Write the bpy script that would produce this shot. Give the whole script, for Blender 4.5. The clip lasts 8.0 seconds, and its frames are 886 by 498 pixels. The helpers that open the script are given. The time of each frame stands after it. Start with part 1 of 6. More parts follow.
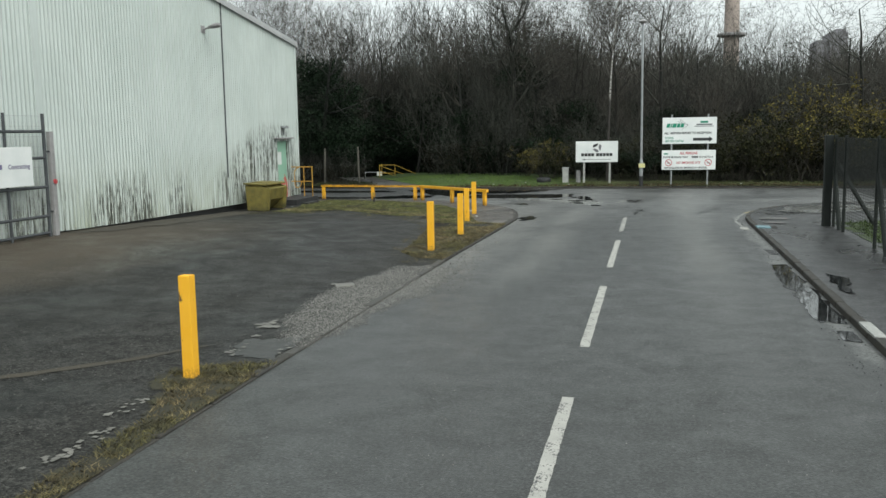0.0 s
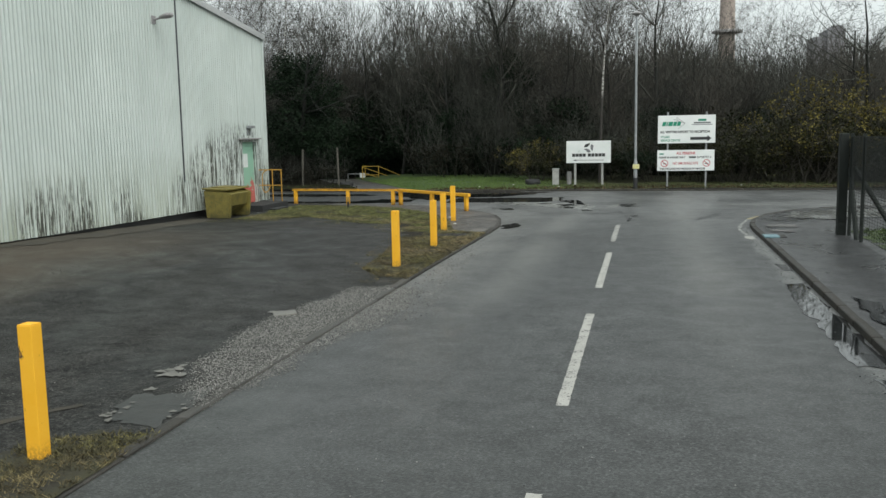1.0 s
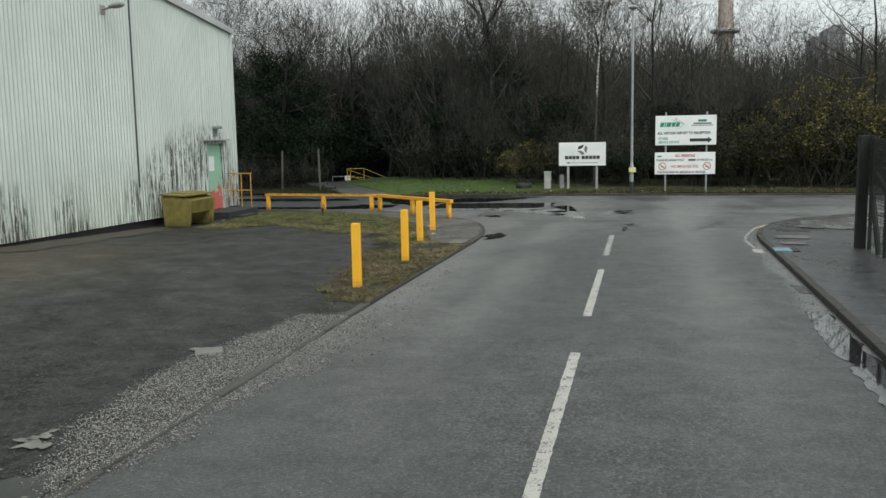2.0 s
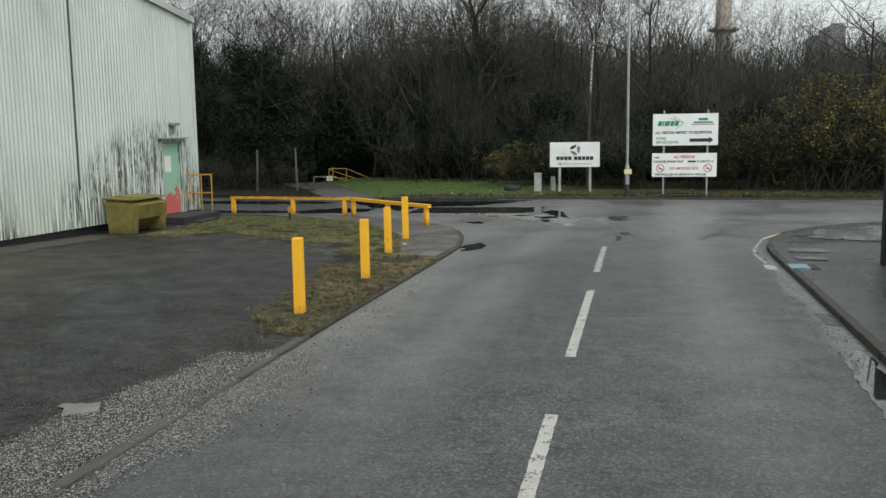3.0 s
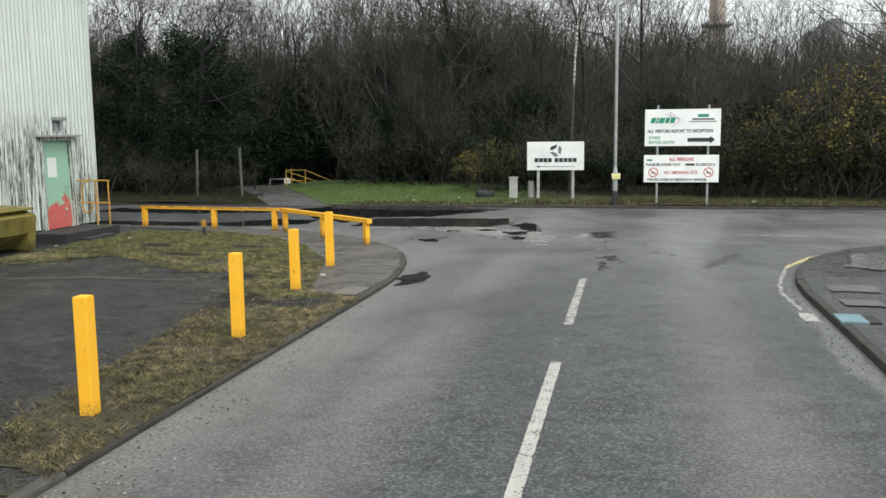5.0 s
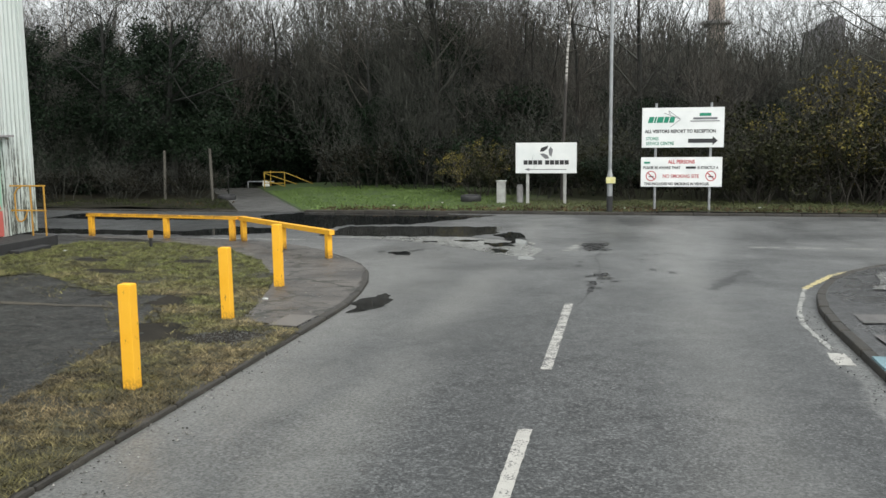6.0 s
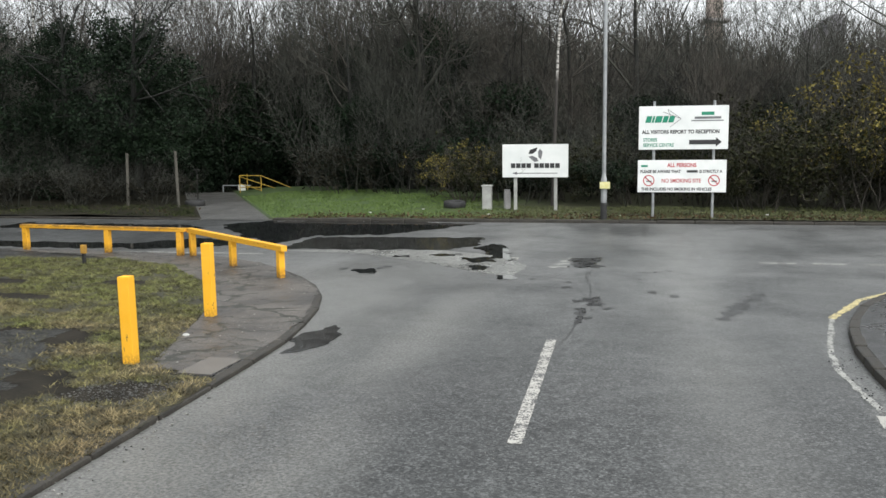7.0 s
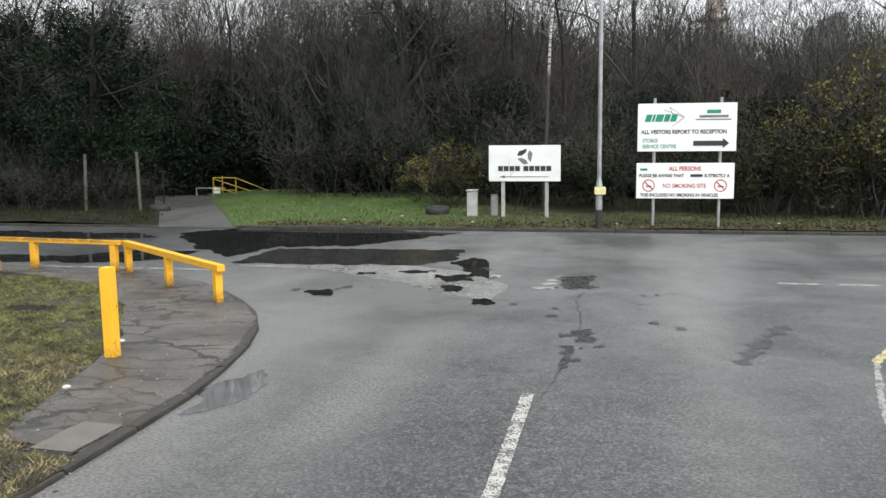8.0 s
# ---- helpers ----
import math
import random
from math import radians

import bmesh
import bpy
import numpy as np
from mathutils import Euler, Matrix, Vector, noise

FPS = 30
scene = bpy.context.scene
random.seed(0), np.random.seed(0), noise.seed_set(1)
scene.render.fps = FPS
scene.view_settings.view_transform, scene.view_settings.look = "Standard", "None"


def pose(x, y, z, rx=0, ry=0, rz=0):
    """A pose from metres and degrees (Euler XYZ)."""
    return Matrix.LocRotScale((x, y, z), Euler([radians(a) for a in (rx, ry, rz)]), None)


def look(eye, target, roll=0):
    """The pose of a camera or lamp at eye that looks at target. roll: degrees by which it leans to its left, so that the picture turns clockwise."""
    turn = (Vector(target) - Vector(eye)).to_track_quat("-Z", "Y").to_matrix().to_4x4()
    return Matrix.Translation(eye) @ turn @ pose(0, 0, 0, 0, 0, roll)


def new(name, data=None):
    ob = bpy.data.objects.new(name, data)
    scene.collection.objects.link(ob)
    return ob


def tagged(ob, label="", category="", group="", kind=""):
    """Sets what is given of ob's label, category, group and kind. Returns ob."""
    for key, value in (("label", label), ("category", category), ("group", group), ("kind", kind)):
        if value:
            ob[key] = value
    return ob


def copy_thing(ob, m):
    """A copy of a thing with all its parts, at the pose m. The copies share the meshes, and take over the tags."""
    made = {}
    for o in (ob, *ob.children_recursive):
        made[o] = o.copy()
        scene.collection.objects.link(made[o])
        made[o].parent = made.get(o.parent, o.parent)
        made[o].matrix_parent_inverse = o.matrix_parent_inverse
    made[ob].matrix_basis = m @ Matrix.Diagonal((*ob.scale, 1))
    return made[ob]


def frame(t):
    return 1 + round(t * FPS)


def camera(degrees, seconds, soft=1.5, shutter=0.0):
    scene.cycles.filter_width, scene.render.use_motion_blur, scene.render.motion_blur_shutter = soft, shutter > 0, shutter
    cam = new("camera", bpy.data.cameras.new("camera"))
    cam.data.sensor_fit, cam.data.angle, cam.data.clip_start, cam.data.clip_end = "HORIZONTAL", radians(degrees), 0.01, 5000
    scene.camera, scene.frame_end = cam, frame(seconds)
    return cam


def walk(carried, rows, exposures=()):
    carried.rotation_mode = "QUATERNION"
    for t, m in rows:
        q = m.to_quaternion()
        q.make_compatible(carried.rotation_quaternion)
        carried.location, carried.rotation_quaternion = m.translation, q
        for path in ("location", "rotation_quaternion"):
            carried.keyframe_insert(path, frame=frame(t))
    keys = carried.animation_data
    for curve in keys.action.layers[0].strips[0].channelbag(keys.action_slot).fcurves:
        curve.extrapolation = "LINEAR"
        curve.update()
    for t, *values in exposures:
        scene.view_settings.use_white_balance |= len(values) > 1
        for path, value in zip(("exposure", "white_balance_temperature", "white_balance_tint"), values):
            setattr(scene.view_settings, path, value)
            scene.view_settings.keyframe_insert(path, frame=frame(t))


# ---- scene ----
cam = camera(52.6, 8.0)
PATH = [
    (0, (-0.141, 0.138, 2.374), (-0.594, 2.069, 2.118), -0.9),
    (0.5, (-0.149, 1.296, 2.374), (-0.597, 3.228, 2.117), -0.9),
    (1, (-0.147, 2.381, 2.368), (-0.59, 4.314, 2.111), -1.1),
    (1.5, (-0.145, 3.379, 2.375), (-0.584, 5.313, 2.12), -1.1),
    (3, (-0.156, 6.683, 2.35), (-0.584, 8.619, 2.092), -0.8),
    (3.5, (-0.159, 7.792, 2.34), (-0.583, 9.729, 2.081), -0.5),
    (4, (-0.148, 8.776, 2.34), (-0.567, 10.715, 2.082), -0.5),
    (4.5, (-0.147, 9.851, 2.333), (-0.561, 11.79, 2.073), -0.4),
    (4.7, (-0.147, 10.352, 2.327), (-0.557, 12.292, 2.065), -0.6),
    (6, (-0.09, 13.169, 2.316), (-0.494, 15.11, 2.054), -0.6),
    (6.5, (-0.07, 14.106, 2.322), (-0.471, 16.048, 2.061), -0.6),
    (7, (-0.062, 15.272, 2.32), (-0.46, 17.214, 2.059), -0.7),
    (7.5, (-0.058, 16.354, 2.308), (-0.452, 18.297, 2.048), -0.7),
    (8, (-0.05, 17.417, 2.303), (-0.444, 19.361, 2.042), -0.6),
]
EXPOSURES = [(0, 1.1, 6400, 1), (1.5, 0.95, 6450, 2), (3.0, 0.95, 6500, 3), (3.5, 1.0, 6500, 4), (4.5, 1.36, 6550, 5), (6.5, 1.42, 6500, 7), (8, 1.6, 6450, 8)]
walk(cam, [(t, look(eye, target, roll)) for t, eye, target, roll in PATH], EXPOSURES)

# ---- world and light: overcast winter day ----
world = bpy.data.worlds.new("overcast")
scene.world = world
world.use_nodes = True
wn = world.node_tree.nodes
wl = world.node_tree.links
wn.clear()
w_out = wn.new("ShaderNodeOutputWorld")
w_bg = wn.new("ShaderNodeBackground")
w_sky = wn.new("ShaderNodeTexSky")
w_sky.sky_type = "NISHITA"
w_sky.sun_disc = False
w_sky.sun_elevation = radians(50)
w_sky.sun_rotation = radians(139)
w_sky.dust_density = 6.0
w_sky.air_density = 1.0
w_hsv = wn.new("ShaderNodeHueSaturation")
w_hsv.inputs["Saturation"].default_value = 0.16
wl.new(w_sky.outputs[0], w_hsv.inputs["Color"])
# the cloud deck evens the sky out
w_deck = wn.new("ShaderNodeMix")
w_deck.data_type = "RGBA"
w_deck.inputs[0].default_value = 0.72
w_deck.inputs[7].default_value = (3.1, 3.2, 3.3, 1)
wl.new(w_hsv.outputs[0], w_deck.inputs[6])
wl.new(w_deck.outputs[2], w_bg.inputs["Color"])
wl.new(w_bg.outputs[0], w_out.inputs["Surface"])
w_bg.inputs["Strength"].default_value = 0.15

sun_data = bpy.data.lights.new("sun", "SUN")
sun_data.energy = 0.5
sun_data.angle = radians(40)
sun_data.color = (1.0, 0.98, 0.95)
sun = new("sun", sun_data)
sun.matrix_world = look((14, -10, 30), (0, 6, 0))

# ---- materials ----


class Nodes:
    """A short way to write a node material."""

    def __init__(self, name):
        self.mat = bpy.data.materials.new(name)
        self.mat.use_nodes = True
        self.n = self.mat.node_tree.nodes
        self.l = self.mat.node_tree.links
        self.bsdf = self.n["Principled BSDF"]
        self.coord = self.n.new("ShaderNodeTexCoord")

    def put(self, value, socket):
        if hasattr(value, "is_output"):
            self.l.new(value, socket)
        elif isinstance(value, (tuple, list)) and len(value) == 3 and socket.type == "RGBA":
            socket.default_value = (*value, 1)
        else:
            socket.default_value = value

    def space(self, scale=(1, 1, 1), source="Object", shift=(0, 0, 0)):
        m = self.n.new("ShaderNodeMapping")
        m.inputs["Scale"].default_value = scale
        m.inputs["Location"].default_value = shift
        self.l.new(self.coord.outputs[source], m.inputs["Vector"])
        return m.outputs[0]

    def noise(self, scale, detail=4.0, vector=None, rough=0.55, warp=0.0):
        t = self.n.new("ShaderNodeTexNoise")
        t.inputs["Scale"].default_value = scale
        t.inputs["Detail"].default_value = detail
        t.inputs["Roughness"].default_value = rough
        t.inputs["Distortion"].default_value = warp
        self.l.new(vector or self.coord.outputs["Object"], t.inputs["Vector"])
        return t.outputs["Fac"]

    def cells(self, scale, vector=None, feature="F1", out="Distance"):
        t = self.n.new("ShaderNodeTexVoronoi")
        t.feature = feature
        t.inputs["Scale"].default_value = scale
        self.l.new(vector or self.coord.outputs["Object"], t.inputs["Vector"])
        return t.outputs[out]

    def span(self, value, a, b, c=0.0, d=1.0):
        m = self.n.new("ShaderNodeMapRange")
        self.put(value, m.inputs[0])
        for i, v in enumerate((a, b, c, d)):
            m.inputs[i + 1].default_value = v
        return m.outputs[0]

    def math(self, op, a, b=0.0):
        m = self.n.new("ShaderNodeMath")
        m.operation = op
        self.put(a, m.inputs[0])
        self.put(b, m.inputs[1])
        return m.outputs[0]

    def mix(self, fac, a, b, blend="MIX"):
        m = self.n.new("ShaderNodeMix")
        m.data_type = "RGBA"
        m.blend_type = blend
        self.put(fac, m.inputs[0])
        self.put(a, m.inputs[6])
        self.put(b, m.inputs[7])
        return m.outputs[2]

    def axis(self, which, source="Object"):
        s = self.n.new("ShaderNodeSeparateXYZ")
        self.l.new(self.coord.outputs[source], s.inputs[0])
        return s.outputs[which]

    def chance(self):
        return self.n.new("ShaderNodeObjectInfo").outputs["Random"]

    def island(self):
        return self.n.new("ShaderNodeNewGeometry").outputs["Random Per Island"]

    def done(self, color, rough=0.6, metal=0.0, height=None, strength=0.3, distance=0.01, spec=0.5):
        self.put(color, self.bsdf.inputs["Base Color"])
        self.put(rough, self.bsdf.inputs["Roughness"])
        self.put(metal, self.bsdf.inputs["Metallic"])
        self.put(spec, self.bsdf.inputs["Specular IOR Level"])
        if height is not None:
            b = self.n.new("ShaderNodeBump")
            b.inputs["Strength"].default_value = strength
            b.inputs["Distance"].default_value = distance
            self.put(height, b.inputs["Height"])
            self.l.new(b.outputs[0], self.bsdf.inputs["Normal"])
        return self.mat


def plain(name, c1, c2, scale=6.0, rough=(0.5, 0.8), metal=0.0, bump=0.2, fine=60.0, spec=0.5, grain=0.35):
    """A worn surface: two tones at a large scale, grain at a fine one."""
    k = Nodes(name)
    big = k.noise(scale, 5)
    small = k.noise(fine, 3)
    color = k.mix(k.span(big, 0.35, 0.65), c1, c2)
    color = k.mix(k.span(small, 0.35, 0.7, 0.0, grain), color, tuple(v * 0.5 for v in c1))
    return k.done(color, k.span(big, 0.3, 0.7, *rough), metal, small, bump, 0.004, spec)


def asphalt(name, dark, light, wet, dry, film=0.5, size=0.35, silt=False, relief=0.25, spec=0.5, brown=False):
    """Damp asphalt: aggregate, patches that have dried, and a film of water."""
    k = Nodes(name)
    broad = k.noise(size, 6, k.space((1.0, 0.45, 1.0)), 0.6, 0.6)
    mid = k.noise(1.7, 5, None, 0.6, 0.4)
    stones = k.cells(75.0)
    tone = k.cells(75.0, None, "F1", "Color")
    grit = k.noise(34.0, 4, None, 0.7)
    color = k.mix(k.span(broad, 0.38, 0.62), dark, light)
    color = k.mix(k.span(mid, 0.42, 0.66, 0.0, 0.6), color, tuple(v * 0.6 for v in dark))
    color = k.mix(k.span(tone, 0.55, 1.0, 0.0, 0.8), color, tuple(min(1, v * 2.6) for v in light))
    color = k.mix(k.span(grit, 0.46, 0.6, 0.0, 0.85), color, tuple(v * 0.3 for v in dark))
    lumps = k.cells(42.0, None, "F1", "Color")
    color = k.mix(k.span(lumps, 0.62, 0.95, 0.0, 0.55), color, tuple(min(1, v * 2.2) for v in light))
    color = k.mix(k.span(lumps, 0.38, 0.1, 0.0, 0.6), color, tuple(v * 0.4 for v in dark))
    pits = k.noise(9.0, 5, None, 0.65)
    color = k.mix(k.span(pits, 0.52, 0.64, 0.0, 0.75), color, tuple(v * 0.4 for v in dark))
    if silt:
        # fine pale silt washed against the west kerb and the corner, and worn wheel lines
        drift = k.math("MULTIPLY", k.noise(0.8, 5, k.space((1.0, 0.5, 1.0)), 0.6), 2.4)
        near = k.span(k.math("ADD", k.axis("X"), drift), -1.2, -2.5)
        stretch = k.math("MULTIPLY", k.span(k.axis("Y"), 13, 17), k.span(k.axis("Y"), 33, 28))
        wash = k.math("MULTIPLY", k.math("MULTIPLY", near, stretch), 0.75)
        lanes = k.math("ABSOLUTE", k.math("ADD", k.math("ABSOLUTE", k.math("ADD", k.axis("X"), 0.75)), -1.6))
        worn = k.math("MULTIPLY", k.span(lanes, 0.7, 0.1, 0.0, 0.6), k.math("MULTIPLY", k.span(broad, 0.35, 0.6), k.span(k.axis("Y"), 9, 16)))
        color = k.mix(k.math("MAXIMUM", wash, worn), color, k.mix(k.span(grit, 0.42, 0.6), (0.19, 0.187, 0.175), (0.07, 0.07, 0.066)))
        # sky sheen on the far road, painted as a paler colour
        far_sheen = k.math("MULTIPLY", k.span(k.axis("Y"), 21, 31), k.span(k.noise(0.45, 5, None, 0.6, 0.8), 0.34, 0.6, 0.1, 0.6))
        far_sheen = k.math("MULTIPLY", far_sheen, k.span(k.axis("X"), -9.0, -5.5, 0.1, 1.0))
        color = k.mix(far_sheen, color, k.mix(k.span(grit, 0.4, 0.62), (0.22, 0.222, 0.22), (0.1, 0.1, 0.1)))
        # pale silt dried along the east gutter, broken up by the coarse surface under it
        drift = k.math("MULTIPLY", k.noise(2.2, 6, k.space((1.0, 0.6, 1.0)), 0.7), 0.9)
        gutter = k.math("MULTIPLY", k.span(k.math("ADD", k.axis("X"), drift), 2.36, 2.5), k.math("MULTIPLY", k.span(k.axis("Y"), 9.5, 9.9), k.span(k.axis("Y"), 25.5, 23.0)))
        gutter = k.math("MULTIPLY", gutter, k.span(k.noise(14.0, 5, None, 0.75), 0.58, 0.46, 0.15, 0.85))
        # the stretch by the gate is darker, fading out up the road
        darkened = k.span(k.math("ADD", k.axis("Y"), k.math("MULTIPLY", broad, 6.0)), 19.0, 10.0, 0.0, 0.6)
        color = k.mix(darkened, color, k.mix(k.span(grit, 0.4, 0.6), (0.045, 0.046, 0.042), (0.014, 0.0145, 0.013)))
    if silt:
        color = k.mix(gutter, color, k.mix(k.span(grit, 0.42, 0.6), (0.2, 0.202, 0.194), (0.09, 0.09, 0.086)))
    if brown:
        # silt carried in through the gate lies brown along the shed
        edge = k.math("ADD", k.axis("X"), k.math("MULTIPLY", k.noise(0.6, 5, None, 0.6, 0.5), 3.0))
        lies = k.math("MULTIPLY", k.span(edge, -6.6, -8.6), k.span(k.math("ADD", k.axis("Y"), k.math("MULTIPLY", mid, 3.0)), 24, 18))
        color = k.mix(k.math("MULTIPLY", lies, 0.8), color, k.mix(k.span(grit, 0.4, 0.62), (0.11, 0.09, 0.068), (0.05, 0.042, 0.032)))
    both = k.math("ADD", k.math("MULTIPLY", broad, 0.65), k.math("MULTIPLY", mid, 0.35))
    rough = k.span(both, film - 0.13, film + 0.13, wet, dry)
    height = k.math("ADD", stones, k.math("MULTIPLY", grit, 0.8))
    return k.done(color, rough, 0.0, height, relief, 0.005, spec)


M = {}
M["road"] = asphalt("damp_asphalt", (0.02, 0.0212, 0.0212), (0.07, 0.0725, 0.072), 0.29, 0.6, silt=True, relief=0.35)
M["yard"] = asphalt("old_yard_asphalt", (0.009, 0.0093, 0.0089), (0.041, 0.0395, 0.036), 0.2, 0.74, 0.45, 0.42, relief=0.8, spec=0.18, brown=True)
M["footway"] = asphalt("footway_asphalt", (0.022, 0.0225, 0.0235), (0.06, 0.06, 0.061), 0.2, 0.55, 0.52, 0.5, spec=0.4)
M["moss"] = plain("mossy_soil", (0.018, 0.016, 0.009), (0.045, 0.042, 0.018), 2.2, (0.75, 0.95), 0, 0.8, 25)
M["dark_soil"] = plain("bare_wet_soil", (0.011, 0.0095, 0.007), (0.03, 0.026, 0.02), 2.5, (0.8, 0.95), 0, 0.9, 22, 0.15)
M["path"] = asphalt("path_asphalt", (0.05, 0.049, 0.046), (0.1, 0.098, 0.093), 0.35, 0.6, 0.5, 0.6)
M["soil"] = plain("soil", (0.035, 0.03, 0.022), (0.06, 0.05, 0.035), 2.0, (0.75, 0.95), 0, 0.6, 40)
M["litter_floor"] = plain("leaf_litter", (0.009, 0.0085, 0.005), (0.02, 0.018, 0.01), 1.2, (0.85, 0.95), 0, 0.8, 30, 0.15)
M["kerb"] = plain("kerb_concrete", (0.018, 0.016, 0.0135), (0.06, 0.054, 0.045), 3.0, (0.45, 0.75), 0, 0.6, 45, 0.35, 0.6)
M["kerb_pale"] = plain("worn_pale_concrete", (0.03, 0.028, 0.024), (0.085, 0.08, 0.072), 3.0, (0.5, 0.8), 0, 0.5, 60)
M["cover_plate"] = plain("grey_cover_plate", (0.11, 0.1, 0.09), (0.17, 0.155, 0.14), 5.0, (0.45, 0.65), 0.2, 0.2, 60)
# far walls lightened in colour to stand in for haze
M["far_cladding"] = plain("hazed_grey_cladding", (0.21, 0.205, 0.22), (0.25, 0.245, 0.26), 0.3, (0.7, 0.9), 0, 0.1, 6)
M["rubble"] = plain("worn_concrete", (0.1, 0.093, 0.08), (0.2, 0.19, 0.17), 6.0, (0.3, 0.6), 0, 0.5, 50)
M["slab"] = plain("footway_slab", (0.075, 0.07, 0.067), (0.14, 0.13, 0.125), 1.4, (0.3, 0.65), 0, 0.4, 60)
M["galv"] = plain("galvanised_steel", (0.32, 0.33, 0.34), (0.42, 0.43, 0.44), 5.0, (0.35, 0.55), 0.6, 0.1, 50)
M["sign_white"] = plain("sign_face", (0.7, 0.72, 0.71), (0.78, 0.79, 0.78), 2.5, (0.3, 0.45), 0, 0.03, 30, 0.5, 0.05)
M["black"] = plain("black_paint", (0.02, 0.02, 0.022), (0.035, 0.035, 0.036), 8, (0.4, 0.6), 0, 0.05, 60)
M["rubber"] = plain("rubber", (0.015, 0.015, 0.016), (0.03, 0.03, 0.03), 10, (0.6, 0.85), 0, 0.2, 60)
M["green_ink"] = plain("green_ink", (0.01, 0.22, 0.13), (0.02, 0.27, 0.16), 5, (0.35, 0.5), 0, 0.02, 40)
M["red_ink"] = plain("red_ink", (0.45, 0.05, 0.06), (0.55, 0.1, 0.11), 5, (0.35, 0.5), 0, 0.02, 40)
M["grey_ink"] = plain("grey_ink", (0.14, 0.14, 0.15), (0.2, 0.2, 0.21), 5, (0.35, 0.5), 0, 0.02, 40)
# bark kept near black: shade deep in the wood is put into it
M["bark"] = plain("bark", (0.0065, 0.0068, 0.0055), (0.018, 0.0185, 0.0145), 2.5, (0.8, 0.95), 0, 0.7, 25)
M["twig"] = plain("twigs", (0.022, 0.0235, 0.018), (0.056, 0.057, 0.045), 1.5, (0.75, 0.9), 0, 0.1, 25)
M["twig_red"] = plain("reddish_twigs", (0.03, 0.0265, 0.021), (0.075, 0.066, 0.054), 1.5, (0.75, 0.9), 0, 0.1, 25)


def birch_bark():
    k = Nodes("birch_bark")
    marks = k.noise(9.0, 4, k.space((0.6, 0.6, 2.2)), 0.6)
    color = k.mix(k.span(marks, 0.45, 0.58), (0.46, 0.44, 0.41), (0.07, 0.062, 0.055))
    low = k.span(k.math("ADD", k.axis("Z"), k.noise(2.0, 4)), 4.6, 4.1)
    return k.done(k.mix(low, color, (0.035, 0.03, 0.026)), 0.7, 0, marks, 0.3, 0.01)


M["birch"] = birch_bark()
M["post_wood"] = plain("weathered_post", (0.06, 0.056, 0.045), (0.11, 0.102, 0.085), 4, (0.7, 0.9), 0, 0.4, 40)
# buff brick with distance haze greyed into its colour
M["brick"] = plain("hazed_chimney_brick", (0.36, 0.3, 0.265), (0.41, 0.345, 0.305), 0.15, (0.75, 0.9), 0, 0.1, 10, 0.3, 0.1)
M["far_metal"] = plain("far_dark_metal", (0.27, 0.26, 0.26), (0.33, 0.32, 0.32), 1.0, (0.6, 0.8), 0.0, 0.1, 10)
M["fence"] = plain("fence_dark_green", (0.006, 0.009, 0.0075), (0.012, 0.016, 0.013), 6, (0.75, 0.9), 0, 0.1, 50)
M["paper"] = plain("paper", (0.7, 0.72, 0.7), (0.78, 0.8, 0.78), 6, (0.6, 0.8), 0, 0.02, 50)
M["concrete"] = plain("concrete", (0.3, 0.3, 0.285), (0.42, 0.42, 0.4), 5, (0.7, 0.85), 0, 0.3, 50)
M["rust_yellow"] = plain("rusty_yellow_paint", (0.5, 0.27, 0.03), (0.36, 0.2, 0.04), 6, (0.5, 0.7), 0, 0.3, 40)
M["dark_steel"] = plain("dark_gate_steel", (0.05, 0.055, 0.06), (0.1, 0.105, 0.11), 5, (0.45, 0.65), 0.3, 0.15, 50)
M["scrap"] = plain("dirty_litter", (0.4, 0.4, 0.38), (0.55, 0.55, 0.53), 12, (0.6, 0.8), 0, 0.1, 50)
M["violet_ink"] = plain("violet_ink", (0.16, 0.14, 0.25), (0.22, 0.19, 0.3), 5, (0.4, 0.5), 0, 0.02, 40)
M["wet_slab"] = plain("wet_concrete", (0.02, 0.02, 0.019), (0.055, 0.055, 0.052), 4.0, (0.3, 0.55), 0, 0.3, 40, 0.25)
M["rail_yellow"] = plain("rail_yellow_paint", (0.44, 0.29, 0.03), (0.33, 0.21, 0.04), 6, (0.5, 0.65), 0, 0.2, 40)
M["blue"] = plain("blue_cover_paint", (0.12, 0.22, 0.26), (0.2, 0.31, 0.34), 6, (0.35, 0.6), 0, 0.2, 40)
M["yellow_plate"] = plain("yellow_plate", (0.65, 0.6, 0.25), (0.72, 0.7, 0.4), 8, (0.4, 0.6), 0, 0.05, 40)
M["roof"] = plain("roof_sheet", (0.4, 0.41, 0.41), (0.5, 0.5, 0.5), 1.0, (0.5, 0.7), 0, 0.1, 30)


def leaf_material(name, c1, c2, rough=0.55):
    k = Nodes(name)
    color = k.mix(k.island(), c1, c2)
    color = k.mix(k.span(k.noise(0.8, 3), 0.35, 0.65, 0.0, 0.6), color, tuple(v * 0.5 for v in c1))
    return k.done(color, rough, 0, None, spec=0.15)


# greens taken near black: the dense wood's shade is in the colour
M["ivy"] = leaf_material("shaded_ivy_leaves", (0.0035, 0.009, 0.004), (0.014, 0.028, 0.012), 0.7)
M["gorse"] = leaf_material("shrub_leaves", (0.009, 0.013, 0.005), (0.038, 0.037, 0.014), 0.8)
M["gorse_bright"] = leaf_material("yellowing_leaves", (0.07, 0.062, 0.016), (0.22, 0.18, 0.045), 0.7)


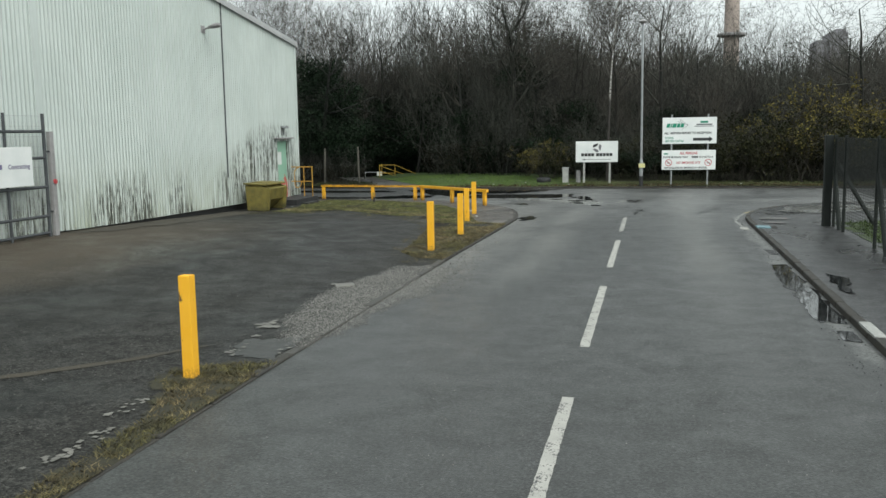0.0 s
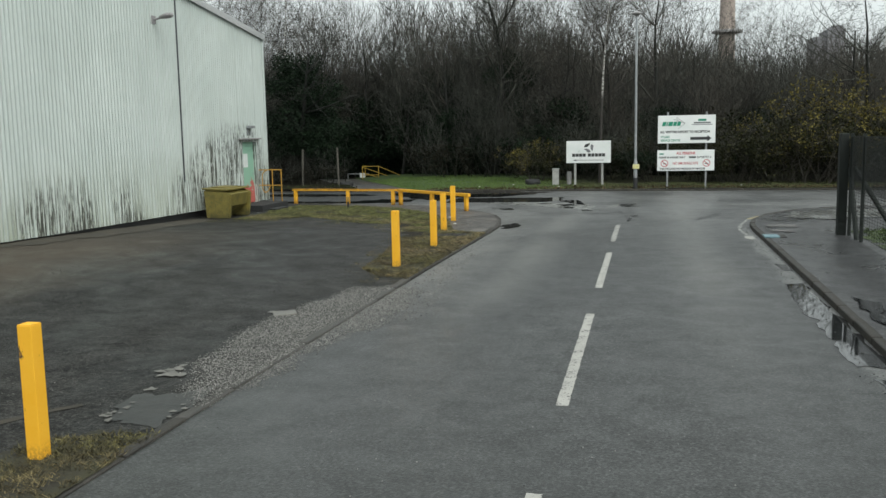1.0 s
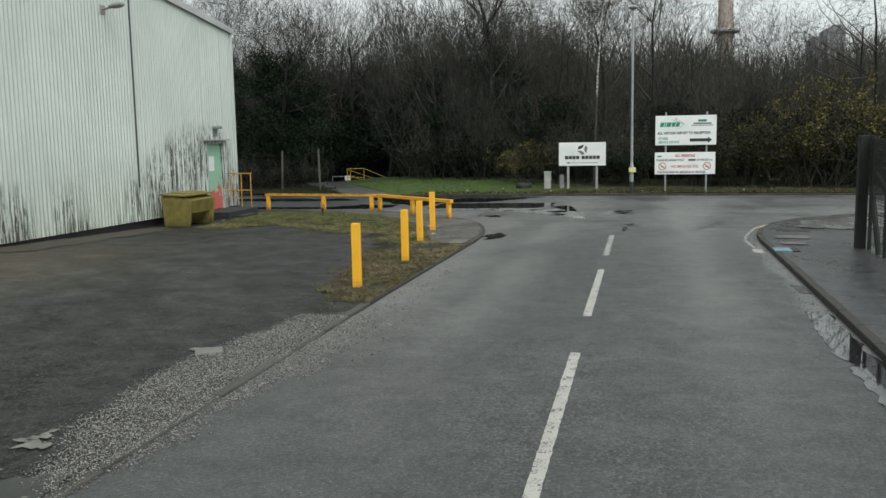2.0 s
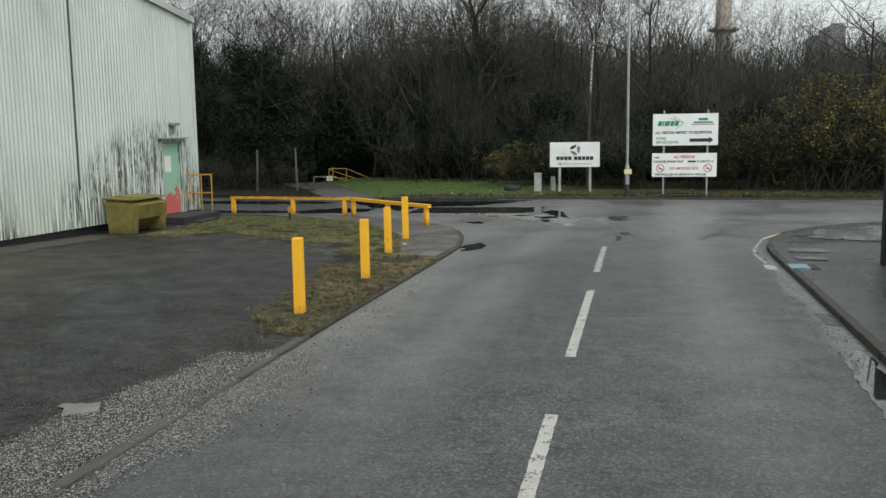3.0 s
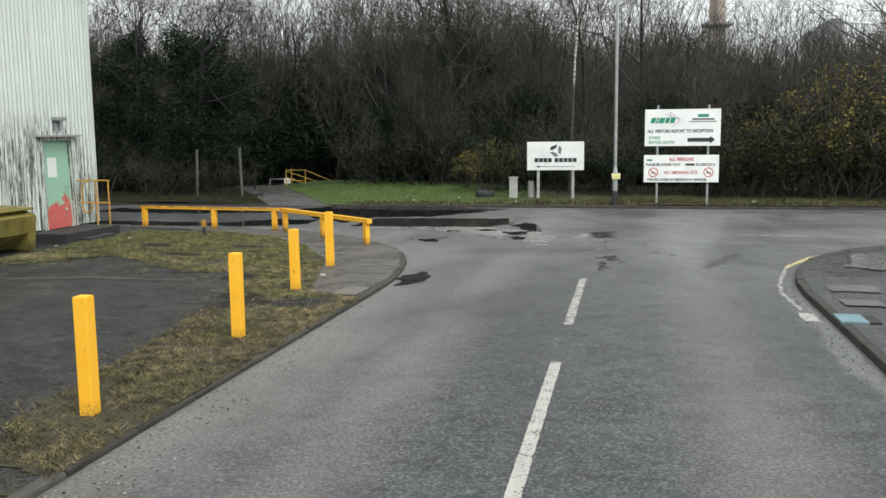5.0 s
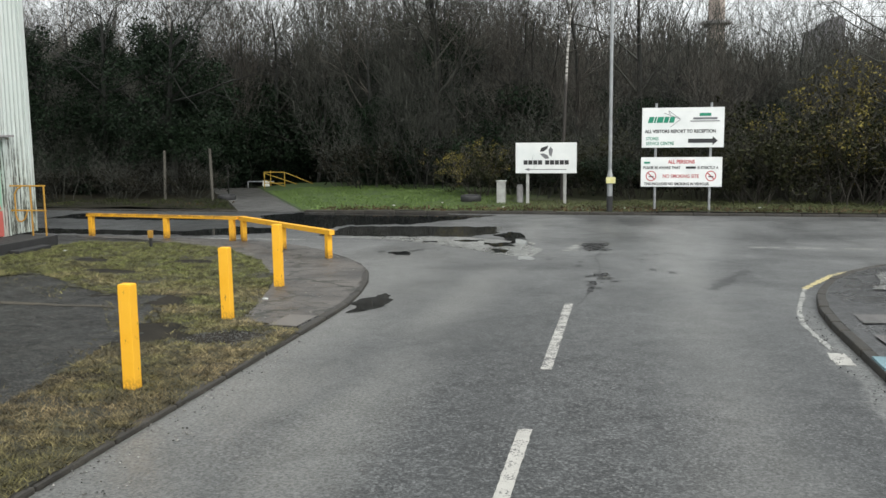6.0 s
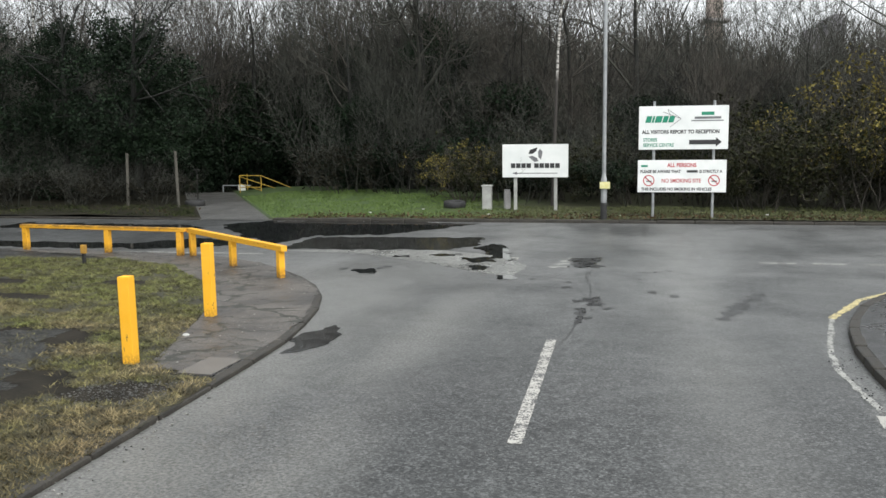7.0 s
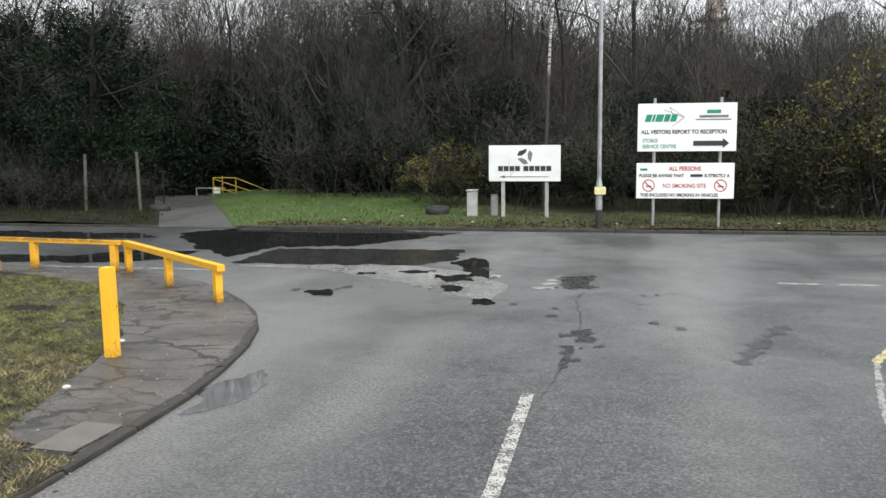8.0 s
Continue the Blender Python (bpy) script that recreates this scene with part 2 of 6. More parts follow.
def verge_blades(name, low, high, brown):
    """Mown winter grass, lush by the path, thinning to brown litter along the kerb and farther east."""
    k = Nodes(name)
    color = k.mix(k.island(), low, high)
    drift = k.math("MULTIPLY", k.noise(0.9, 4), 5.0)
    dry = k.math("MAXIMUM", k.span(k.math("ADD", k.axis("X"), drift), -3.5, 0.5, 0.0, 0.7), k.span(k.math("ADD", k.axis("Y"), k.math("MULTIPLY", k.noise(2.2, 4), 1.2)), 39.1, 38.5, 0.0, 0.8))
    color = k.mix(dry, color, k.mix(k.island(), tuple(v * 0.4 for v in brown), brown))
    return k.done(color, 0.75, 0, k.noise(30, 3), 0.5, 0.01)


M["field_grass"] = leaf_material("rough_grass", (0.034, 0.06, 0.015), (0.11, 0.145, 0.045), 0.75)
M["field"] = plain("grassy_soil", (0.03, 0.045, 0.014), (0.055, 0.08, 0.022), 1.5, (0.75, 0.95), 0, 0.6, 30)
M["grass"] = verge_blades("verge_grass", (0.035, 0.068, 0.012), (0.135, 0.2, 0.045), (0.09, 0.08, 0.036))
M["verge_soil"] = verge_blades("verge_turf", (0.03, 0.055, 0.01), (0.03, 0.055, 0.01), (0.045, 0.035, 0.02))


def turf_blades():
    """Winter grass: green in places, straw in others, each blade a little different."""
    k = Nodes("mossy_grass")
    patch = k.span(k.noise(0.9, 4), 0.38, 0.62)
    green = k.mix(k.island(), (0.045, 0.055, 0.013), (0.22, 0.235, 0.065))
    straw = k.mix(k.island(), (0.07, 0.055, 0.024), (0.48, 0.39, 0.2))
    moss = k.mix(k.island(), (0.055, 0.068, 0.015), (0.25, 0.255, 0.08))
    color = k.mix(patch, green, straw)
    back = k.math("ADD", k.axis("Y"), k.math("MULTIPLY", k.noise(0.7, 4), 4.0))
    color = k.mix(k.span(back, 26.8, 28.6, 0.0, 0.85), color, moss)
    color = k.mix(k.span(back, 24.5, 22.5, 0.0, 0.5), color, k.mix(k.island(), (0.035, 0.024, 0.012), (0.19, 0.125, 0.065)))
    color = k.mix(k.span(k.noise(3.0, 5), 0.5, 0.64, 0.0, 0.75), color, (0.022, 0.017, 0.009))
    color = k.mix(k.span(k.noise(8.0, 3), 0.42, 0.6, 0.0, 0.7), color, (0.03, 0.026, 0.012))
    return k.done(color, 0.8, 0, None)


M["moss_grass"] = turf_blades()
M["bank_grass"] = leaf_material("bank_grass", (0.014, 0.022, 0.007), (0.055, 0.062, 0.021), 0.85)
M["dead_leaf_light"] = leaf_material("fallen_leaves", (0.03, 0.02, 0.011), (0.12, 0.08, 0.045), 0.85)
# darker copy of the fallen leaves, with the undergrowth's shade in its colour
M["dead_leaf_shaded"] = leaf_material("shaded_dead_leaves", (0.008, 0.0078, 0.005), (0.022, 0.0195, 0.0125), 0.9)


def yellow_paint():
    k = Nodes("yellow_post_paint")
    big = k.noise(3.0, 5)
    small = k.noise(45, 4)
    shift = k.n.new("ShaderNodeVectorMath")
    shift.operation = "ADD"
    k.l.new(k.space((1, 1, 0.35)), shift.inputs[0])
    k.l.new(k.math("MULTIPLY", k.chance(), 40.0), shift.inputs[1])
    chips = k.span(k.noise(14, 6, shift.outputs[0], 0.65), 0.64, 0.67)
    foot = k.span(k.axis("Z"), 0.0, 0.14, 0.7, 0.0)
    color = k.mix(k.span(big, 0.3, 0.7), (0.84, 0.42, 0.022), (0.88, 0.47, 0.04))
    color = k.mix(k.math("MULTIPLY", foot, k.span(small, 0.35, 0.6)), color, (0.12, 0.06, 0.025))
    color = k.mix(chips, color, (0.1, 0.06, 0.035))
    return k.done(color, k.span(small, 0.3, 0.7, 0.65, 0.85), 0, k.math("SUBTRACT", small, chips), 0.25, 0.003, 0.3)


def barrier_paint():
    """Yellow paint gone brown along the top of the beam, rusted at the feet of the posts."""
    k = Nodes("rusting_yellow_paint")
    small = k.noise(30, 5, None, 0.65)
    z = k.axis("Z")
    feet = k.math("MULTIPLY", k.span(z, 0.24, 0.03), k.span(small, 0.28, 0.52))
    west = k.span(k.axis("X"), -7.9, -8.6, 0.12, 0.8)
    crest = k.math("MULTIPLY", k.math("MULTIPLY", k.span(z, 0.5, 0.572), west), k.span(k.noise(5, 5, None, 0.65), 0.3, 0.52))
    color = k.mix(k.span(k.noise(2.5, 4), 0.3, 0.7), (0.84, 0.42, 0.022), (0.78, 0.4, 0.04))
    color = k.mix(k.math("MAXIMUM", feet, crest), color, k.mix(k.span(small, 0.4, 0.6), (0.1, 0.05, 0.024), (0.035, 0.024, 0.018)))
    color = k.mix(k.span(k.noise(16, 6, None, 0.65), 0.63, 0.67), color, (0.12, 0.065, 0.03))
    return k.done(color, k.span(small, 0.3, 0.7, 0.6, 0.85), 0, small, 0.25, 0.003, 0.3)


def cladding():
    """White coated steel: green film, rust-black streaks that run down from scratches low on the sheets."""
    k = Nodes("white_cladding")
    z = k.axis("Z")
    streak = k.noise(1.0, 7, k.space((24.0, 24.0, 0.8)), 0.7)
    broad = k.noise(0.55, 4)
    clumps = k.noise(0.5, 3, k.space((1, 1, 0.4)), 0.5)
    fine = k.noise(30, 3, k.space((3, 3, 0.4)))
    color = k.mix(k.span(broad, 0.3, 0.7), (0.5, 0.55, 0.525), (0.59, 0.635, 0.61))
    color = k.mix(k.span(streak, 0.45, 0.75, 0.0, 0.5), color, (0.38, 0.4, 0.36))
    low = k.span(z, 0.25, 2.1, 1.0, 0.0)
    moss = k.math("MULTIPLY", low, k.span(streak, 0.36, 0.6))
    color = k.mix(k.math("MULTIPLY", moss, 0.65), color, (0.26, 0.28, 0.17))
    tall = k.span(k.axis("Y"), 23.5, 26.5, 1.7, 2.9)
    low2 = k.math("DIVIDE", k.math("SUBTRACT", tall, z), 1.4)
    grime = k.math("MULTIPLY", k.math("MAXIMUM", k.math("MINIMUM", low2, 1.0), 0.0), k.span(clumps, 0.42, 0.6))
    speck = k.noise(1.0, 6, k.space((26, 26, 4.5)), 0.7)
    grime = k.math("MULTIPLY", grime, k.span(streak, 0.46, 0.56))
    grime = k.math("MULTIPLY", grime, k.span(speck, 0.4, 0.55))
    color = k.mix(k.math("MINIMUM", k.math("MULTIPLY", grime, 3.2), 0.95), color, (0.045, 0.045, 0.035))
    return k.done(color, k.span(fine, 0.3, 0.7, 0.4, 0.6), 0, fine, 0.05, 0.003)


def door_paint():
    """Green paint that has peeled from an older red coat low on the door."""
    k = Nodes("peeling_door_paint")
    z = k.axis("Z")
    edge = k.math("ADD", z, k.math("MULTIPLY", k.noise(5.5, 5), 1.6))
    red = k.span(edge, 1.62, 1.66, 1.0, 0.0)
    small = k.noise(40, 3)
    color = k.mix(red, (0.27, 0.47, 0.35), (0.5, 0.1, 0.085))
    color = k.mix(k.span(small, 0.5, 0.75, 0, 0.4), color, (0.35, 0.33, 0.28))
    return k.done(color, 0.55, 0, k.math("SUBTRACT", small, red), 0.2, 0.003)


def mossy_bin():
    k = Nodes("mossy_yellow_plastic")
    z = k.axis("Z")
    big = k.noise(2.6, 5, None, 0.6, 0.5)
    small = k.noise(25, 4)
    color = k.mix(k.span(big, 0.35, 0.65), (0.12, 0.1, 0.025), (0.22, 0.175, 0.04))
    color = k.mix(k.span(k.math("ADD", z, big), 0.45, 0.95, 0.85, 0.0), color, (0.03, 0.032, 0.018))
    color = k.mix(k.span(small, 0.5, 0.7, 0.0, 0.6), color, (0.07, 0.08, 0.03))
    return k.done(color, 0.6, 0, small, 0.3, 0.004)


def line_paint(name, tone, wear):
    """Road paint, worn through to the asphalt in flecks."""
    k = Nodes(name)
    worn = k.span(k.math("ADD", k.math("MULTIPLY", k.noise(48, 5, k.space((1, 0.7, 1)), 0.75), 0.6), k.math("MULTIPLY", k.noise(6, 4, None, 0.6), 0.4)), wear, wear + 0.05)
    color = k.mix(worn, tone, (0.06, 0.06, 0.062))
    color = k.mix(k.span(k.noise(5, 4), 0.4, 0.7, 0, 0.4), color, tuple(v * 0.6 for v in tone))
    return k.done(color, 0.55, 0, k.noise(60, 2), 0.3, 0.004)


def water(name, tone, rough):
    k = Nodes(name)
    return k.done(k.mix(k.span(k.noise(3, 4), 0.4, 0.6), tone, tuple(v * 0.5 for v in tone)), rough, 0, k.noise(1.6, 2), 0.02, 0.004)


def cracked():
    """Old footway asphalt, crazed into plates."""
    k = Nodes("cracked_footway")
    wob = k.n.new("ShaderNodeVectorMath")
    wob.operation = "MULTIPLY_ADD"
    t = k.n.new("ShaderNodeTexNoise")
    t.inputs["Scale"].default_value = 2.5
    k.l.new(k.coord.outputs["Object"], t.inputs["Vector"])
    k.l.new(t.outputs["Color"], wob.inputs[0])
    wob.inputs[1].default_value = (0.5, 0.5, 0)
    k.l.new(k.coord.outputs["Object"], wob.inputs[2])
    stretch = k.n.new("ShaderNodeMapping")
    stretch.inputs["Scale"].default_value = (0.75, 1.5, 1.0)
    stretch.inputs["Rotation"].default_value = (0, 0, 0.35)
    k.l.new(wob.outputs[0], stretch.inputs["Vector"])
    width = k.span(k.noise(4.0, 3), 0.3, 0.7, 0.012, 0.055)
    gap = k.cells(1.25, stretch.outputs[0], "DISTANCE_TO_EDGE")
    crack = k.math("MULTIPLY", k.math("LESS_THAN", gap, width), k.span(k.noise(1.3, 4), 0.36, 0.46))
    craze = k.span(k.cells(4.2, wob.outputs[0], "DISTANCE_TO_EDGE"), 0.0, 0.03, 1.0, 0.0)
    crack = k.math("MAXIMUM", crack, k.math("MULTIPLY", craze, k.span(k.noise(0.8, 4), 0.54, 0.62)))
    big = k.noise(1.1, 5)
    fine = k.noise(45, 3)
    color = k.mix(k.span(big, 0.35, 0.65), (0.04, 0.035, 0.031), (0.135, 0.122, 0.11))
    color = k.mix(k.span(fine, 0.42, 0.62, 0, 0.65), color, (0.032, 0.029, 0.026))
    color = k.mix(crack, color, (0.02, 0.02, 0.014))
    return k.done(color, k.span(big, 0.35, 0.65, 0.42, 0.7), 0, k.math("SUBTRACT", fine, k.math("MULTIPLY", crack, 3)), 0.5, 0.008)


M["cracked"] = cracked()
M["yellow"] = yellow_paint()
M["barrier"] = barrier_paint()
M["clad"] = cladding()
M["door"] = door_paint()
M["bin"] = mossy_bin()
M["white_line"] = line_paint("white_road_paint", (0.38, 0.37, 0.34), 0.53)
M["worn_line"] = line_paint("worn_white_road_paint", (0.4, 0.39, 0.36), 0.485)
M["faded_line"] = line_paint("faded_road_paint", (0.3, 0.3, 0.28), 0.5)
M["yellow_line"] = line_paint("yellow_road_paint", (0.5, 0.42, 0.2), 0.5)
M["puddle"] = water("standing_water", (0.02, 0.021, 0.022), 0.03)
M["film"] = water("thin_water", (0.042, 0.042, 0.041), 0.05)
M["pale_wet"] = asphalt("silted_gutter", (0.095, 0.098, 0.094), (0.19, 0.19, 0.182), 0.12, 0.4, 0.5, 0.8)
M["damp"] = asphalt("soaked_asphalt", (0.03, 0.031, 0.033), (0.05, 0.05, 0.052), 0.06, 0.25, 0.5, 0.6)
M["scuff"] = asphalt("scuffed_asphalt", (0.016, 0.0165, 0.0165), (0.05, 0.051, 0.051), 0.3, 0.55, 0.5, 0.8)
M["trench"] = asphalt("silted_trench", (0.13, 0.132, 0.127), (0.27, 0.27, 0.258), 0.18, 0.45, 0.5, 0.8)
M["tar"] = plain("fresh_tar_patch", (0.012, 0.012, 0.013), (0.03, 0.03, 0.03), 5, (0.15, 0.4), 0, 0.6, 60)
M["gravel_bed"] = plain("gritty_silt", (0.012, 0.0115, 0.01), (0.055, 0.052, 0.047), 5.0, (0.5, 0.8), 0, 0.8, 55, 0.4, 0.7)
M["gravel"] = plain("gravel", (0.05, 0.049, 0.047), (0.14, 0.137, 0.13), 3, (0.5, 0.8), 0, 0.5, 50)

# ---- building helpers ----


def part(name, bm, material, parent=None, label=""):
    me = bpy.data.meshes.new(name)
    bm.to_mesh(me)
    bm.free()
    me.materials.append(material)
    ob = new(name, me)
    ob.parent = parent
    if label:
        tagged(ob, label)
    return ob


def thing(name, label, category, group="", at=None):
    e = new(name)
    e.empty_display_size = 0.2
    if at is not None:
        e.matrix_world = at
    return tagged(e, label, category, group)


def box(bm, lo, hi, bevel=0.0, turn=None):
    c = [(a + b) / 2 for a, b in zip(lo, hi)]
    s = [b - a for a, b in zip(lo, hi)]
    got = bmesh.ops.create_cube(bm, size=1, matrix=(turn or Matrix()) @ Matrix.Translation(c) @ Matrix.Diagonal((*s, 1)))
    if bevel:
        edges = list({e for v in got["verts"] for e in v.link_edges})
        bmesh.ops.bevel(bm, geom=edges, offset=bevel, segments=2, affect="EDGES", profile=0.6)
    return bm


def tube(bm, p, q, r, r2=None, n=10, caps=True):
    p, q = Vector(p), Vector(q)
    m = Matrix.Translation((p + q) / 2) @ (q - p).to_track_quat("Z", "Y").to_matrix().to_4x4()
    bmesh.ops.create_cone(bm, cap_ends=caps, segments=n, radius1=r, radius2=r if r2 is None else r2, depth=(q - p).length, matrix=m)
    return bm


def lathe(bm, profile, n=20, at=(0, 0, 0)):
    """A turned solid from (radius, height) pairs."""
    rings = []
    for r, z in profile:
        rings.append([bm.verts.new((at[0] + r * math.cos(2 * math.pi * i / n), at[1] + r * math.sin(2 * math.pi * i / n), at[2] + z)) for i in range(n)])
    for a, b in zip(rings, rings[1:]):
        for i in range(n):
            bm.faces.new((a[i], a[(i + 1) % n], b[(i + 1) % n], b[i]))
    bm.faces.new(list(reversed(rings[0])))
    bm.faces.new(rings[-1])
    return bm


def mesh_of(name, verts, faces, material, parent=None):
    """A mesh from arrays: verts (n, 3) and faces (m, k), all of one size."""
    verts, faces = np.asarray(verts, dtype=np.float32), np.asarray(faces, dtype=np.int32)
    me = bpy.data.meshes.new(name)
    m, k = faces.shape
    me.vertices.add(len(verts))
    me.vertices.foreach_set("co", verts.ravel())
    me.loops.add(m * k)
    me.loops.foreach_set("vertex_index", faces.ravel())
    me.polygons.add(m)
    me.polygons.foreach_set("loop_start", np.arange(m, dtype=np.int32) * k)
    me.update(calc_edges=True)
    me.materials.append(material)
    ob = new(name, me)
    ob.parent = parent
    return ob


def smooth(ob):
    ob.data.polygons.foreach_set("use_smooth", [True] * len(ob.data.polygons))
    return ob


def n2(x, y, s=1.0, k=0.0):
    return noise.noise((x * s + k, y * s - k, k))


def ease(a, b, t):
    t = min(1, max(0, (t - a) / (b - a)))
    return t * t * (3 - 2 * t)


# ---- the lie of the land ----
LEFT_KERB = [(-40, -3.95), (9.0, -3.98), (13.0, -3.95), (17.0, -3.93), (20.0, -3.87), (23.01, -3.8), (24.36, -3.79), (25.4, -3.91), (26.32, -4.07), (27.13, -4.31),
             (27.94, -4.68), (28.65, -5.17), (29.26, -5.67), (29.96, -6.38), (30.57, -7.24), (30.93, -8.21), (31.13, -9.52), (31.26, -12.16), (31.34, -70)]
RIGHT_KERB = [(-40, 2.3), (20, 2.3), (24, 2.28), (25, 2.33), (26, 2.5), (27, 2.82), (27.8, 3.25), (28.5, 3.8), (29.1, 4.5), (29.6, 5.4), (29.9, 6.5),
              (30.1, 8), (30.3, 12), (30.5, 70)]


def along(line, y):
    for (y0, x0), (y1, x1) in zip(line, line[1:]):
        if y <= y1:
            return x0 + (x1 - x0) * (y - y0) / (y1 - y0)
    return line[-1][1]


def upstand_left(y):
    return 0.014 + 0.012 * ease(8, 9.5, y) + 0.018 * ease(14, 16.5, y)


def yard_z(x, y):
    """The yard climbs from the kerb to the foot of the shed, most at its near end."""
    far = along(LEFT_KERB, min(y, 31.33)) - x
    foot = 0.42 - 0.32 * ease(14, 28, y)
    return upstand_left(y) - 0.006 + foot * ease(0.6, 8.6, far) + 0.012 * n2(x, y, 0.9)


def verge_z(x, y):
    """Level with the footpath at its side, rising gently away from it."""
    off = x - (-9.3 - max(0, y - 37.8) * 0.545)
    full = 0.09 + 0.05 * n2(x, y, 0.35) + 0.02 * n2(x, y, 1.7) + 0.12 * ease(40, 46, y) * ease(-16, -9, x)
    k = ease(-0.1, 2.0, off)
    return full * k + (0.022 - 0.06 * ease(39, 47, y)) * (1 - k)


def sheet(name, rows, zf, material, xs_of, parent=None):
    """A surface laid over rows of y, with xs_of(y) giving the xs of each row."""
    verts, faces, last = [], [], None
    for y in rows:
        xs = xs_of(y)
        ids = range(len(verts), len(verts) + len(xs))
        verts += [(x, y, zf(x, y)) for x in xs]
        if last is not None:
            faces += [(a, b, d, c) for a, b, c, d in zip(last, list(last)[1:], ids, list(ids)[1:])]
        last = ids
    ob = mesh_of(name, verts, faces, material, parent)
    return smooth(ob)


def inside(x, y, poly):
    hit = False
    for (x0, y0), (x1, y1) in zip(poly, poly[1:] + poly[:1]):
        if (y0 > y) != (y1 > y) and x < (x1 - x0) * (y - y0) / (y1 - y0) + x0:
            hit = not hit
    return hit


def blot(name, poly, z, material, rag=0.06, parent=None, freq=3.0):
    """A flat patch with a ragged outline, lying on the surface z (a number or a function)."""
    pts = []
    for (x0, y0), (x1, y1) in zip(poly, poly[1:] + poly[:1]):
        n = max(6 if math.hypot(x1 - x0, y1 - y0) < 0.5 else 2, int(math.hypot(x1 - x0, y1 - y0) / 0.06))
        pts += [(x0 + (x1 - x0) * i / n, y0 + (y1 - y0) * i / n) for i in range(n)]
    bm = bmesh.new()
    vs = []
    for x, y in pts:
        a = x + rag * (n2(x, y, freq, 3.1) + 0.5 * n2(x, y, freq * 3, 7.7))
        b = y + rag * 1.6 * (n2(x, y, freq, 11.3) + 0.5 * n2(x, y, freq * 3, 5.2))
        vs.append(bm.verts.new((a, b, z(a, b) if callable(z) else z)))
    f = bm.faces.new(vs)
    f.normal_update()
    if f.normal.z < 0:
        f.normal_flip()
    bmesh.ops.triangulate(bm, faces=[f])
    return part(name, bm, material, parent)


def tufts(name, poly, count, zf, size, material, label, seed=1, lean=0.7, width=0.006, clump=0.0, grows=None):
    """Short blades of grass over a plot: one tapering blade to a triangle."""
    rng = np.random.default_rng(seed)
    xs, ys = [p[0] for p in poly], [p[1] for p in poly]
    x = rng.uniform(min(xs), max(xs), count * 3)
    y = rng.uniform(min(ys), max(ys), count * 3)
    keep = []
    for i in range(count * 3):
        if inside(x[i], y[i], poly) and n2(x[i], y[i], 1.3, seed) + 0.5 * n2(x[i], y[i], 6.0, seed) > clump + 0.25 * rng.uniform(-1, 1) and (grows is None or grows(x[i], y[i]) > rng.uniform(0, 1)):
            keep.append(i)
            if len(keep) >= count:
                break
    x, y = x[keep], y[keep]
    n = len(x)
    z = np.array([zf(a, b) for a, b in zip(x, y)])
    h = rng.uniform(0.4, 1.3, n) * size * np.array([0.75 + 0.9 * max(-0.4, n2(a, b, 5.0, 2.0)) for a, b in zip(x, y)])
    ang = rng.uniform(0, 2 * np.pi, n)
    face = rng.uniform(0, 2 * np.pi, n)
    w = width * rng.uniform(0.7, 1.6, n)
    base = np.stack([x, y, z - 0.004], 1)
    side = np.stack([np.cos(face) * w, np.sin(face) * w, np.zeros(n)], 1)
    tip = base + np.stack([np.cos(ang) * h * lean, np.sin(ang) * h * lean, h], 1)
    verts = np.stack([base - side, base + side, tip], 1).reshape(-1, 3)
    ob = mesh_of(name, verts, np.arange(3 * n).reshape(-1, 3), material)
    return tagged(ob, label, "grass", kind="stuff")


def rows_of(line, y0, y1, step):
    ys = sorted({round(y, 3) for y, _ in line if y0 <= y <= y1} | {round(y0 + i * step, 3) for i in range(int((y1 - y0) / step) + 1)} | {y1})
    return ys


# one ground sheet out to the horizon, under everything, with the wood's floor on it
def ground_z(x, y):
    return -0.06 if y < 38 else -0.06 - 0.25 * ease(45, 60, y) * ease(-10, -18, x)


ticks = [-1500, -400, -150, -70] + [-50 + 4 * i for i in range(26)] + [70, 150, 400, 1500]
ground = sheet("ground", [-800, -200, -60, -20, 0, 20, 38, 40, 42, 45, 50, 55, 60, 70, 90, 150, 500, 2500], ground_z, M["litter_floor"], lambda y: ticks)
tagged(ground, "dark leaf-covered ground under the bare wood", "ground", kind="structure")

bm = bmesh.new()
outline = [(2.36, -40)] + [(x + 0.06, y) for y, x in RIGHT_KERB[1:]] + [(70, 37.75), (-70, 37.75)] + [(x - 0.06, y) for y, x in reversed(LEFT_KERB)]
f = bm.faces.new([bm.verts.new((x, y, 0)) for x, y in outline])
f.normal_update()
if f.normal.z < 0:
    f.normal_flip()
bmesh.ops.triangulate(bm, faces=[f])
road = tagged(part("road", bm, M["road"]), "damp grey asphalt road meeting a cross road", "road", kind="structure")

yard = sheet("yard", rows_of(LEFT_KERB, -40, 31.3, 0.5), yard_z, M["yard"],
             lambda y: [along(LEFT_KERB, y) - 0.05 - d for d in (0, 0.4, 0.8, 1.2, 1.6, 2.1, 2.6, 3.2, 3.8, 4.5, 5.2, 6, 7, 8, 9, 12, 20, 40)])
tagged(yard, "worn dark asphalt yard in front of the shed", "yard", kind="structure")

pave_z = lambda x, y: 0.085 + 0.008 * n2(x, y, 0.8)
pavement = sheet("pavement", rows_of(RIGHT_KERB, -40, 30.48, 0.5), pave_z, M["footway"],
                 lambda y: [along(RIGHT_KERB, y) + 0.05 + d for d in (0, 0.4, 0.8, 1.2, 1.7, 2.2, 3, 4, 6, 10, 20, 40)])
